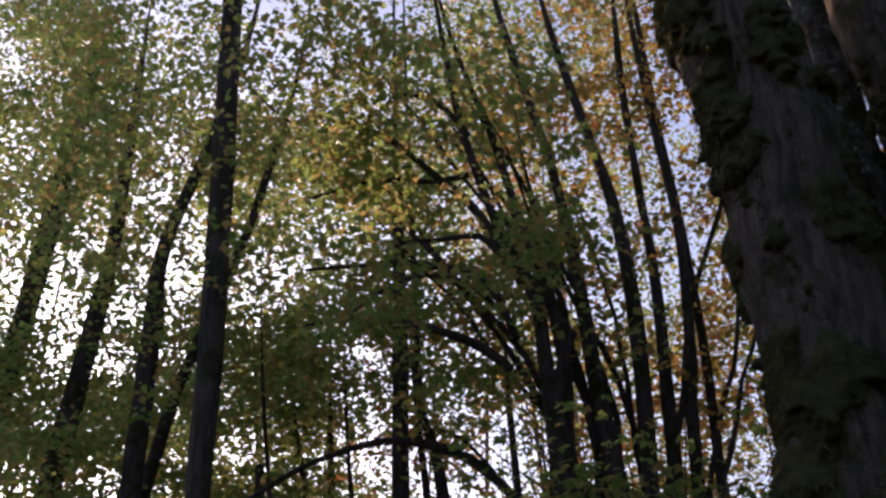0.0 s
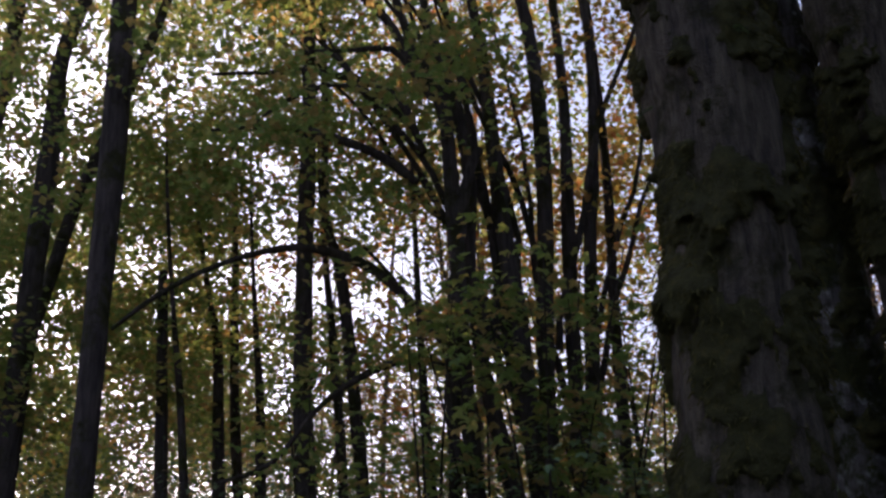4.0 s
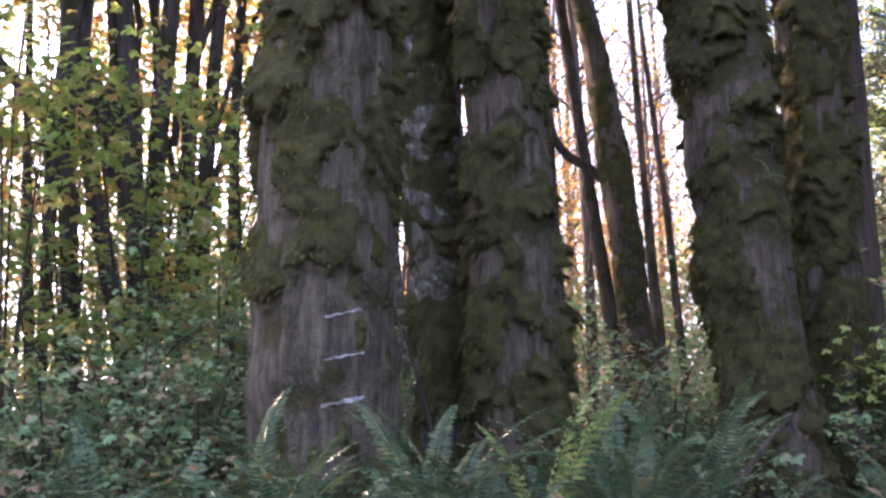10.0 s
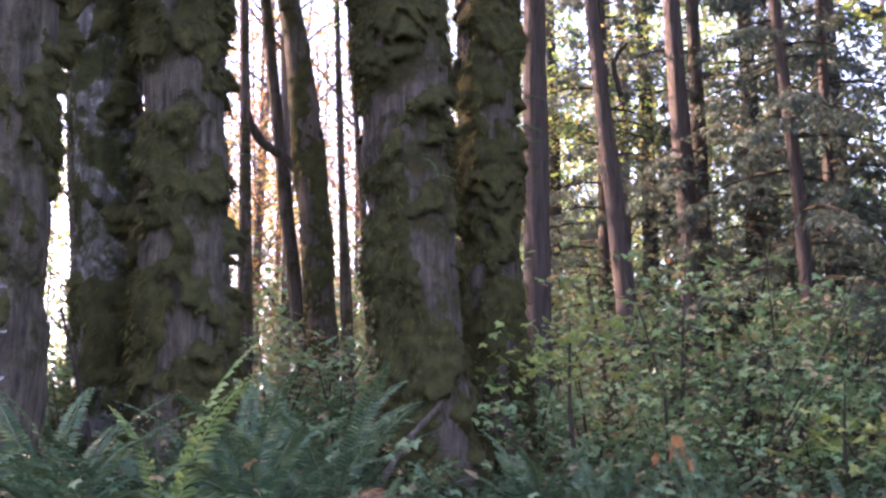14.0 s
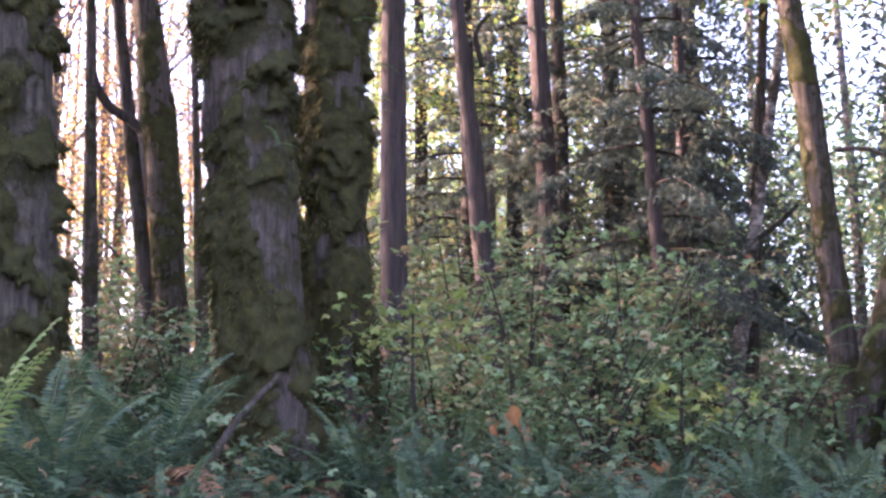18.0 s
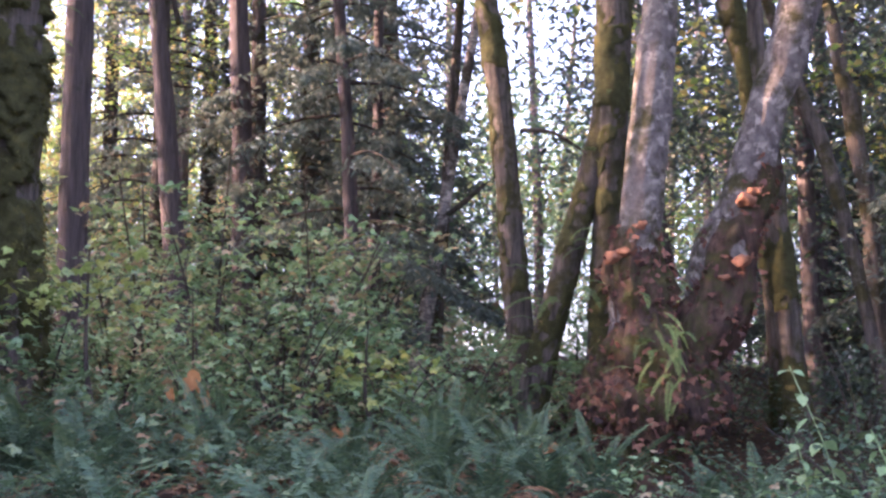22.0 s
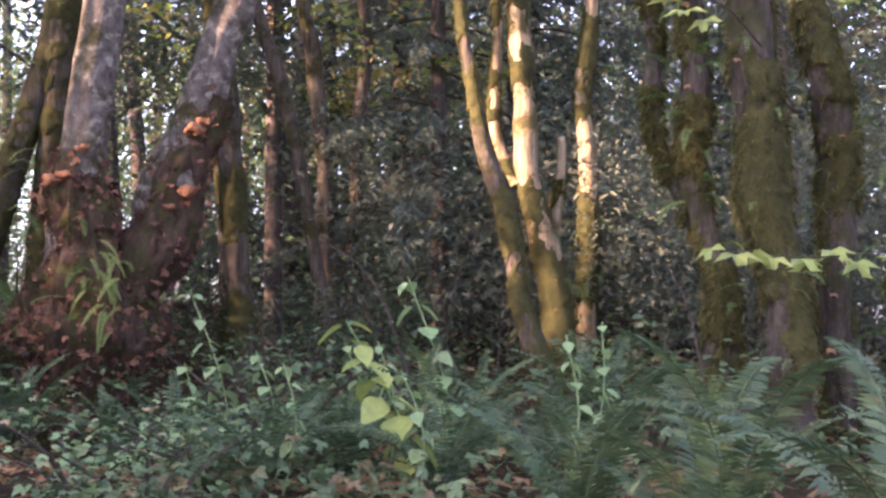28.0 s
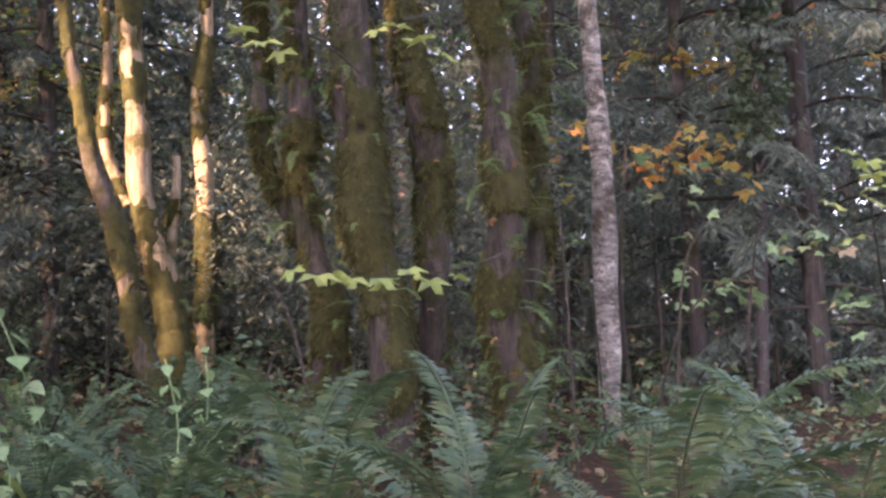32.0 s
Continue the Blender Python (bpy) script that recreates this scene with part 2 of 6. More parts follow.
LXY = np.array([polar(a, d) for a, d, _ in LAND])
LZ = np.array([z for _, _, z in LAND])
LW = np.array([0.28 * d + 1.3 for _, d, _ in LAND])

HOLLOWS = [(10.6, 2.7, 0.62, 1.15), (10.3, 0.9, 0.34, 1.3), (8.3, 1.3, 0.22, 1.1)]  # x, y, depth, reach


def land(x, y):
    x, y = np.atleast_1d(np.asarray(x, float)), np.atleast_1d(np.asarray(y, float))
    d2 = (x[:, None] - LXY[:, 0]) ** 2 + (y[:, None] - LXY[:, 1]) ** 2
    w = np.exp(-d2 / (2 * LW ** 2)) + 1e-6 / (1 + d2)
    z = (w @ LZ) / w.sum(1)
    for hx, hy, deep, r in HOLLOWS:
        z -= deep * np.exp(-((x - hx) ** 2 + (y - hy) ** 2) / (2 * r * r))
    return z


def ground_z(x, y):
    return float(land(x, y)[0])


def mesh_from(name, v, f, mat, smooth=True, slots=None):
    me = bpy.data.meshes.new(name)
    v, f = np.asarray(v, np.float32), np.asarray(f, np.int32)
    k = f.shape[1]
    me.vertices.add(len(v))
    me.vertices.foreach_set("co", v.ravel())
    me.loops.add(f.size)
    me.loops.foreach_set("vertex_index", f.ravel())
    me.polygons.add(len(f))
    me.polygons.foreach_set("loop_start", np.arange(0, f.size, k, dtype=np.int32))
    me.polygons.foreach_set("use_smooth", np.full(len(f), smooth))
    me.update(calc_edges=True)
    for m in mat if isinstance(mat, tuple) else (mat,):
        me.materials.append(m)
    if slots is not None:
        me.polygons.foreach_set("material_index", np.asarray(slots, np.int32))
    return me


def thing(name, place, label, category, group="", kind=""):
    ob = new(name)
    ob.empty_display_size = 0.1
    ob.location = place
    return tagged(ob, label, category, group, kind)


def piece(name, parent, v, f, mat, label="", smooth=True, slots=None, kind=""):
    """One mesh part under parent; v in world metres."""
    o = Vector(parent.matrix_basis.translation)
    if parent.parent:
        o += parent.parent.matrix_basis.translation
    ob = new(name, mesh_from(name, np.asarray(v) - np.array(o), f, mat, smooth, slots))
    ob.parent = parent
    return tagged(ob, label, kind=kind)


def spline(points, step):
    """Catmull-Rom through rows of numbers, about step metres apart."""
    p = np.asarray(points, float)
    p = np.vstack([2 * p[0] - p[1], p, 2 * p[-1] - p[-2]])
    rows = []
    for i in range(1, len(p) - 2):
        a, b, c, d = p[i - 1], p[i], p[i + 1], p[i + 2]
        n = max(2, int(np.linalg.norm((c - b)[:3]) / step))
        for s in np.arange(n) / n:
            rows.append(0.5 * (2 * b + (c - a) * s + (2 * a - 5 * b + 4 * c - d) * s * s + (3 * b - a - 3 * c + d) * s ** 3))
    rows.append(p[-2])
    return np.array(rows)


def tube(points, sides=12, step=0.2, lump=0.06, ridge=0.03, seed=0.0, ridges=9, wobble=0.0):
    """A lumpy tapered tube along rows of x, y, z, radius. lump and ridge are shares of the radius."""
    rows = spline(points, step)
    c, r = rows[:, :3], np.maximum(rows[:, 3], 0.004)
    if wobble:
        c = c + np.array([[noise.noise((seed, q[2] * 1.3, 0.0)), noise.noise((0.0, q[2] * 1.3, seed)), 0.0] for q in c]) * wobble
    tan = np.gradient(c, axis=0)
    tan /= np.linalg.norm(tan, axis=1)[:, None] + 1e-9
    ref = np.array([1.0, 0.0, 0.0]) if abs(tan[:, 0]).mean() < 0.8 else np.array([0.0, 1.0, 0.0])
    u = np.cross(tan, ref)
    u /= np.linalg.norm(u, axis=1)[:, None] + 1e-9
    w = np.cross(tan, u)
    a = np.linspace(0, 2 * np.pi, sides, endpoint=False)
    ring = np.cos(a)[None, :, None] * u[:, None] + np.sin(a)[None, :, None] * w[:, None]
    v = np.empty((len(c), sides, 3))
    for i in range(len(c)):
        for j in range(sides):
            d = ring[i, j]
            k = 1.0
            q = c[i] + d * r[i]
            if lump:
                k += lump * noise.fractal((q[0] * 1.6 + seed, q[1] * 1.6, q[2] * 1.6), 0.9, 2.1, 4) * 0.9
            if ridge:
                k += ridge * noise.noise((d[0] * ridges * 0.5 + seed, d[1] * ridges * 0.5 + d[2], q[2] * 0.7))
            v[i, j] = c[i] + d * r[i] * k
    n = len(c)
    i, j = np.meshgrid(np.arange(n - 1), np.arange(sides), indexing="ij")
    f = np.stack([i * sides + j, i * sides + (j + 1) % sides, (i + 1) * sides + (j + 1) % sides, (i + 1) * sides + j], -1).reshape(-1, 4)
    return v.reshape(-1, 3), f


def leaf_shapes(p, size, lobes=3, droop=0.35, flat=0.6, gen=rng, narrow=0.32):
    """Leaves at p (n, 3): lobes rhombs that share their foot. Returns vertices and quads."""
    n = len(p)
    size = np.broadcast_to(size, n) * gen.uniform(0.7, 1.3, n)
    ang = gen.uniform(0, 2 * np.pi, n)
    fwd = np.stack([np.cos(ang), np.sin(ang), -droop + gen.normal(0, 0.35, n)], 1)
    nor = np.stack([gen.normal(0, 1 - flat + 0.15, n), gen.normal(0, 1 - flat + 0.15, n), np.ones(n)], 1)
    fwd /= np.linalg.norm(fwd, axis=1)[:, None]
    side = np.cross(nor, fwd)
    side /= np.linalg.norm(side, axis=1)[:, None] + 1e-9
    nor = np.cross(fwd, side)
    spread = np.radians(58)
    v = [p]
    for k in range(lobes):
        t = (k - (lobes - 1) / 2) * spread * (1.0 if lobes > 1 else 0)
        d = np.cos(t) * fwd + np.sin(t) * side
        s = -np.sin(t) * fwd + np.cos(t) * side
        ln = (size * (1.0 if abs(t) < 0.1 else 0.82 if abs(t) < 1.2 else 0.5))[:, None]
        v += [p + d * ln * 0.5 - s * ln * narrow + nor * ln * 0.07, p + d * ln - nor * ln * 0.10, p + d * ln * 0.5 + s * ln * narrow + nor * ln * 0.07]
    v = np.stack(v, 1)
    m = v.shape[1]
    f = np.concatenate([np.stack([np.arange(n) * m, np.arange(n) * m + 1 + 3 * k, np.arange(n) * m + 2 + 3 * k, np.arange(n) * m + 3 + 3 * k], 1) for k in range(lobes)])
    return v.reshape(-1, 3), f


# gaps in the canopy through which the low sun falls: where it lands
SUN_SPOTS = [((-1.0, 11.2, 8.6), 0.9), ((1.83, 11.9, 9.4), 0.5), ((12.1, -1.0, 2.62), 0.55), ((13.2, -1.6, 2.7), 0.4), ((11.6, -0.75, 1.5), 0.16), ((12.1, -1.25, 0.9), 0.14), ((11.6, -0.4, 3.7), 0.3), ((13.6, 10.1, 6.4), 0.6), ((9.92, -5.01, 2.40), 0.25)]


def clear_of_sun(p):
    keep = np.ones(len(p), bool)
    s = np.array(sun_way)
    ragged = np.random.default_rng(len(p)).uniform(0.72, 1.3, len(p))
    for spot, r in SUN_SPOTS:
        d = p - np.array(spot)
        along = d @ s
        off = np.linalg.norm(d - along[:, None] * s, axis=1)
        keep &= ~((off < r * ragged) & (along > 0.3))
    return p[keep]


def sprays(centres, radius, per, gen=rng, thick=0.18):
    """Leaf places in flat sprays round the centres."""
    c = np.repeat(np.asarray(centres), per, axis=0)
    n = len(c)
    a, r = gen.uniform(0, 2 * np.pi, n), radius * np.sqrt(gen.uniform(0, 1, n))
    tilt = np.repeat(gen.normal(0, 0.35, (len(centres), 2)), per, axis=0)
    x, y = r * np.cos(a), r * np.sin(a)
    return c + np.stack([x, y, x * tilt[:, 0] + y * tilt[:, 1] + gen.normal(0, thick * radius, n) - 0.15 * r], 1)


# ---- ground ----
def build_ground():
    rad = np.concatenate([np.linspace(0.004, 26, 90), np.geomspace(27, 900, 24)])
    ang = np.linspace(0, 2 * np.pi, 180, endpoint=False)
    r, a = np.meshgrid(rad, ang, indexing="ij")
    x, y = (r * np.sin(a)).ravel(), (r * np.cos(a)).ravel()
    z = land(x, y)
    z += np.array([0.10 * noise.fractal((px * 0.9, py * 0.9, 3), 0.9, 2.0, 4) for px, py in zip(x, y)]) * np.clip(1.2 - r.ravel() / 60, 0, 1)
    n, k = len(rad), len(ang)
    i, j = np.meshgrid(np.arange(n - 1), np.arange(k), indexing="ij")
    f = np.stack([i * k + j, (i + 1) * k + j, (i + 1) * k + (j + 1) % k, i * k + (j + 1) % k], -1).reshape(-1, 4)
    v = np.stack([x, y, z], 1)
    me = mesh_from("ground", v, f, SOIL)
    tagged(new("ground", me), "dark forest soil strewn with fallen leaves, rising gently", "ground", kind="structure")


build_ground()

# ---- trees ----
TREES = {}


def plant(key, name, label, category, stem, bark_mat, top=15.0, sides=14, step=0.2, lump=0.08, ridge=0.06, flare=1.35, parent=None, part="trunk", foot=True, wobble=0.0):
    """A stem from the ground through rows of (x, y, z, radius) and on up to the height top. Returns its thing."""
    p = [list(q) for q in stem]
    if foot:
        q0, q1 = np.array(p[0]), np.array(p[1])
        lean = (q1 - q0)[:2] / max(0.3, q1[2] - q0[2])
        gz = ground_z(q0[0], q0[1])
        if q0[2] > gz + 0.35:
            b = q0[:2] - np.clip(lean, -0.35, 0.35) * (q0[2] - gz)
            low = [b[0], b[1], ground_z(b[0], b[1]) - 0.15, q0[3] * flare]
            if q0[2] - gz > 1.2:
                p = [low, [*(b + np.clip(lean, -0.35, 0.35) * 0.5), low[2] + 0.65, q0[3] * 1.06]] + p
            else:
                p = [low] + p
        else:
            p = [[q0[0], q0[1], min(q0[2], gz) - 0.25, q0[3] * 1.15]] + p
    if top > p[-1][2] + 0.4:
        q0, q1 = np.array(p[-2]), np.array(p[-1])
        d = (q1 - q0)[:2] / max(0.3, q1[2] - q0[2])
        h = top - q1[2]
        for s in (0.35, 0.7, 1.0):
            p.append([*(q1[:2] + np.clip(d, -0.3, 0.3) * h * s * (1 - 0.4 * s)), q1[2] + h * s, q1[3] * (1 - 0.85 * s)])
    if parent is None:
        parent = thing(name, (p[0][0], p[0][1], ground_z(p[0][0], p[0][1])), label, category)
    v, f = tube(p, sides, step, lump, ridge, seed=len(TREES) * 3.7, wobble=wobble)
    TREES[key] = (parent, p, v, sides)
    piece(part, parent, v, f, bark_mat)
    return parent


def crown_of(parent, rows, centres, per, radius, size, mat, lobes=3, gen=rng, part="crown"):
    c = clear_of_sun(np.asarray(centres))
    p = clear_of_sun(sprays(c, radius, per, gen))
    v, f = leaf_shapes(p, size, lobes, gen=gen, narrow=0.42)
    piece(part, parent, v, f, mat, smooth=False, kind="stuff")


def ball_points(n, centre, rx, ry, rz, gen=rng):
    d = gen.normal(0, 1, (n, 3))
    d /= np.linalg.norm(d, axis=1)[:, None]
    d *= gen.uniform(0.25, 1, (n, 1)) ** 0.5
    return np.asarray(centre) + d * (rx, ry, rz)


plant("H2", "fan_maple", "many-stemmed maple with arching boughs", "tree", [(1.33, 10.92, 2.64, 0.095), (1.23, 10.93, 3.91, 0.087), (1.16, 10.94, 5.52, 0.091), (1.13, 10.94, 6.13, 0.085), (1.06, 10.95, 6.95, 0.075), (0.70, 10.98, 7.84, 0.052), (0.35, 10.99, 9.12, 0.051), (0.23, 11.00, 9.89, 0.042)], DARK_BARK, top=13)
plant("Q1", "hollow_alder", "old alder with a rotten reddish foot", "tree", [(11.19, 3.06, 0.01, 0.292), (11.17, 3.13, 1.12, 0.243), (11.17, 3.11, 1.93, 0.218), (11.20, 3.02, 2.75, 0.208), (11.23, 2.90, 3.87, 0.194), (11.26, 2.80, 4.66, 0.173)], ALDER_BARK, top=11, sides=36, step=0.08, lump=0.2)
plant("V2", "sunlit_maple", "many-stemmed mossy maple caught by the low sun", "tree", [(12.11, -1.27, 0.30, 0.149), (12.12, -1.20, 1.33, 0.131), (12.14, -1.04, 2.15, 0.120), (12.15, -0.95, 2.98, 0.110), (12.15, -0.94, 3.98, 0.116)], SUNLIT_BARK, top=10, sides=24, step=0.08, lump=0.26, wobble=0.05)
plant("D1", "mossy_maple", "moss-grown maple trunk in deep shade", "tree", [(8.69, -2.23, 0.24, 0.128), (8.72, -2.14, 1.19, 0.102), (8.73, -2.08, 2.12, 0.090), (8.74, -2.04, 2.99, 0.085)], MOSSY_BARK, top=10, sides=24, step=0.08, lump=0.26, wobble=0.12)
plant("A", "maple_tree", "slender dark maple, leaves turning yellow-green", "tree", [(-2.51, 11.02, 4.83, 0.130), (-2.50, 11.02, 6.53, 0.139), (-2.53, 11.01, 8.73, 0.135), (-2.59, 11.00, 11.34, 0.129)], DARK_BARK, top=15)
plant("B", "maple_tree", "slender dark maple, leaves turning yellow-green", "tree", [(-7.06, 16.56, 8.21, 0.182), (-6.83, 16.65, 10.73, 0.195), (-6.63, 16.74, 13.38, 0.167), (-6.48, 16.79, 15.41, 0.143)], DARK_BARK, top=15)
plant("C", "maple_tree", "slender dark maple, leaves turning yellow-green", "tree", [(-5.52, 15.02, 6.06, 0.177), (-5.26, 15.11, 8.41, 0.149), (-5.12, 15.16, 9.99, 0.125), (-5.08, 15.17, 12.03, 0.094)], DARK_BARK, top=15)
plant("D", "maple_tree", "slender dark maple, leaves turning yellow-green", "tree", [(-3.91, 13.44, 5.56, 0.141), (-3.86, 13.46, 7.81, 0.133), (-3.83, 13.47, 9.03, 0.103), (-3.36, 13.59, 10.81, 0.076)], DARK_BARK, top=15)
plant("E", "maple_tree", "slender dark maple, leaves turning yellow-green", "tree", [(-4.02, 14.45, 5.86, 0.095), (-3.71, 14.53, 7.33, 0.088), (-2.98, 14.70, 9.77, 0.078), (-2.63, 14.77, 11.25, 0.063)], DARK_BARK, top=15)
plant("F", "maple_tree", "slender dark maple, leaves turning yellow-green", "tree", [(-0.42, 13.59, 2.35, 0.141), (-0.53, 13.59, 4.93, 0.121), (-0.53, 13.59, 7.61, 0.107), (-0.56, 13.59, 9.84, 0.074), (-0.58, 13.59, 11.34, 0.043)], DARK_BARK, top=15)
plant("G", "maple_tree", "slender dark maple, leaves turning yellow-green", "tree", [(0.33, 14.00, 2.38, 0.091), (-0.04, 14.00, 5.82, 0.082), (-0.27, 14.00, 6.79, 0.053), (-0.33, 14.00, 8.49, 0.048)], DARK_BARK, top=15)
plant("H1", "fan_maple", "many-stemmed maple with arching boughs", "tree", [(1.11, 10.94, 2.20, 0.058), (1.12, 10.94, 4.27, 0.076), (1.28, 10.92, 5.98, 0.067), (1.46, 10.90, 6.45, 0.046)], DARK_BARK, parent=TREES["H2"][0], part="stem", top=0)
plant("H3", "fan_maple", "many-stemmed maple with arching boughs", "tree", [(1.69, 11.07, 2.89, 0.098), (1.46, 11.10, 3.96, 0.080), (1.34, 11.12, 5.08, 0.067), (1.36, 11.12, 6.13, 0.068), (1.22, 11.13, 7.18, 0.064), (1.03, 11.15, 7.78, 0.053), (0.70, 11.18, 9.24, 0.049), (0.45, 11.19, 10.03, 0.036)], DARK_BARK, parent=TREES["H2"][0], part="stem", top=13)
plant("H4", "fan_maple", "many-stemmed maple with arching boughs", "tree", [(1.99, 11.33, 3.05, 0.101), (1.86, 11.35, 4.72, 0.105), (1.71, 11.37, 6.05, 0.086), (1.69, 11.38, 6.44, 0.086), (1.58, 11.39, 7.82, 0.070), (1.40, 11.41, 9.04, 0.056), (1.01, 11.46, 10.86, 0.052)], DARK_BARK, parent=TREES["H2"][0], part="stem", top=13)
plant("H5", "fan_maple", "many-stemmed maple with arching boughs", "tree", [(2.22, 11.59, 2.97, 0.082), (2.21, 11.59, 4.09, 0.081), (2.28, 11.58, 6.65, 0.097), (2.19, 11.59, 8.31, 0.076), (1.96, 11.64, 9.51, 0.065), (1.67, 11.68, 10.93, 0.053)], DARK_BARK, parent=TREES["H2"][0], part="stem", top=13)
plant("H6", "fan_maple", "many-stemmed maple with arching boughs", "tree", [(2.60, 12.02, 3.68, 0.087), (2.61, 12.02, 5.29, 0.087), (2.66, 12.01, 7.58, 0.069), (2.60, 12.02, 8.97, 0.054), (2.55, 12.03, 10.60, 0.054), (2.57, 12.03, 11.58, 0.040)], DARK_BARK, parent=TREES["H2"][0], part="stem", top=13)
plant("H7", "fan_maple", "many-stemmed maple with arching boughs", "tree", [(2.78, 11.98, 2.29, 0.105), (2.80, 11.98, 4.20, 0.088), (2.88, 11.96, 5.99, 0.074), (2.94, 11.94, 6.43, 0.069), (3.01, 11.93, 8.32, 0.056), (2.87, 11.96, 10.07, 0.053), (2.79, 11.98, 11.43, 0.039)], DARK_BARK, parent=TREES["H2"][0], part="stem", top=13)
plant("H8", "fan_maple", "many-stemmed maple with arching boughs", "tree", [(3.22, 12.39, 3.76, 0.070), (3.20, 12.39, 5.08, 0.062), (3.23, 12.39, 6.68, 0.062), (3.17, 12.40, 8.59, 0.055), (3.06, 12.43, 10.12, 0.054), (2.99, 12.45, 11.91, 0.041)], DARK_BARK, parent=TREES["H2"][0], part="stem", top=13)
plant("T1", "big_mossy_maple", "old maple with furrowed bark and thick moss", "tree", [(2.66, 6.91, 0.77, 0.518), (2.66, 6.90, 1.77, 0.474), (2.63, 6.91, 2.94, 0.458), (2.66, 6.91, 3.92, 0.448), (2.63, 6.92, 4.75, 0.450), (2.54, 6.95, 6.50, 0.469), (2.35, 7.02, 7.69, 0.480)], MAPLE_BARK, top=13, sides=46, step=0.09, lump=0.16, ridge=0.1)
plant("T2a", "big_mossy_maple", "old maple with dark bark and white lichen", "tree", [(4.16, 8.32, 1.90, 0.263), (4.07, 8.36, 3.35, 0.279), (3.99, 8.40, 4.61, 0.305)], LICHEN_BARK, top=13, sides=46, step=0.09, lump=0.16, ridge=0.1)
plant("T2b", "big_mossy_maple", "old maple with furrowed bark and thick moss", "tree", [(4.40, 7.39, 1.33, 0.389), (4.35, 7.42, 2.29, 0.364), (4.31, 7.44, 3.19, 0.337), (4.27, 7.47, 4.37, 0.326), (4.05, 7.59, 7.57, 0.405), (3.99, 7.62, 8.30, 0.409)], MAPLE_BARK, top=13, sides=46, step=0.09, lump=0.16, ridge=0.1)
plant("T3", "big_mossy_maple", "old maple with furrowed bark and thick moss", "tree", [(6.15, 6.57, 0.77, 0.377), (6.08, 6.63, 1.88, 0.329), (6.00, 6.71, 3.05, 0.349), (5.92, 6.78, 4.52, 0.371)], DEEP_MOSS, top=13, sides=46, step=0.09, lump=0.16, ridge=0.1)
plant("T4", "big_mossy_maple", "old maple with furrowed bark and thick moss", "tree", [(7.00, 6.86, 1.85, 0.265), (6.98, 6.88, 3.21, 0.264), (6.96, 6.90, 4.79, 0.250)], DEEP_MOSS, top=13, sides=46, step=0.09, lump=0.16, ridge=0.1)
plant("M1", "mossy_tree", "slim mossy tree standing among shrubs", "tree", [(7.54, 10.59, 2.65, 0.174), (7.41, 10.68, 4.30, 0.188), (7.25, 10.79, 5.73, 0.157), (7.13, 10.87, 6.47, 0.140)], DEEP_MOSS, top=12)
plant("M2", "mossy_tree", "slim mossy tree standing among shrubs", "tree", [(7.37, 10.95, 3.09, 0.089), (7.19, 11.07, 4.71, 0.077), (7.02, 11.18, 6.32, 0.071)], DEEP_MOSS, top=12)
plant("M3", "mossy_tree", "slim mossy tree standing among shrubs", "tree", [(6.81, 11.07, 2.65, 0.087), (6.74, 11.12, 5.00, 0.062), (6.68, 11.15, 6.46, 0.056)], DEEP_MOSS, top=12)
plant("M4", "mossy_tree", "slim mossy tree standing among shrubs", "tree", [(8.88, 12.09, 2.90, 0.085), (8.81, 12.14, 4.40, 0.055), (8.76, 12.18, 5.62, 0.048)], DEEP_MOSS, top=12)
plant("M5", "mossy_tree", "slim mossy tree standing among shrubs", "tree", [(9.66, 12.75, 3.36, 0.058), (9.59, 12.80, 4.62, 0.050), (9.49, 12.88, 5.93, 0.042)], DEEP_MOSS, top=12)
plant("K1", "fir_tree", "straight fir with a bare grey-brown trunk", "tree", [(9.89, 9.34, 1.82, 0.175), (9.87, 9.35, 3.88, 0.165), (9.87, 9.36, 5.89, 0.148)], FIR_BARK, top=17)
plant("K2", "fir_tree", "straight fir with a bare grey-brown trunk", "tree", [(12.41, 10.10, 1.95, 0.167), (12.28, 10.26, 4.39, 0.139), (12.13, 10.44, 6.77, 0.108)], FIR_BARK, top=17)
plant("K3", "fir_tree", "straight fir with a bare grey-brown trunk", "tree", [(13.71, 10.05, 2.34, 0.161), (13.67, 10.10, 4.59, 0.156), (13.61, 10.19, 7.11, 0.141)], FIR_BARK, top=17)
plant("K4", "fir_tree", "straight fir with a bare grey-brown trunk", "tree", [(12.96, 7.55, 1.29, 0.131), (12.91, 7.63, 3.88, 0.090), (12.83, 7.77, 6.22, 0.076)], FIR_BARK, top=17)
plant("K5", "fir_tree", "straight fir with a bare grey-brown trunk", "tree", [(13.89, 7.94, 1.93, 0.086), (13.94, 7.86, 4.31, 0.072), (13.94, 7.85, 6.63, 0.065)], FIR_BARK, top=17)
plant("S1", "leaning_alder", "thin leaning alder with pale grey bark", "tree", [(13.62, 6.97, 1.44, 0.110), (13.76, 6.68, 3.35, 0.082), (13.90, 6.39, 5.24, 0.068), (13.97, 6.25, 6.16, 0.057)], BIRCH_BARK, top=12)
plant("S2", "mossy_tree", "slim mossy tree standing among shrubs", "tree", [(14.15, 7.04, 1.75, 0.099), (14.26, 6.81, 5.00, 0.070), (14.31, 6.70, 6.61, 0.063)], DEEP_MOSS, top=12)
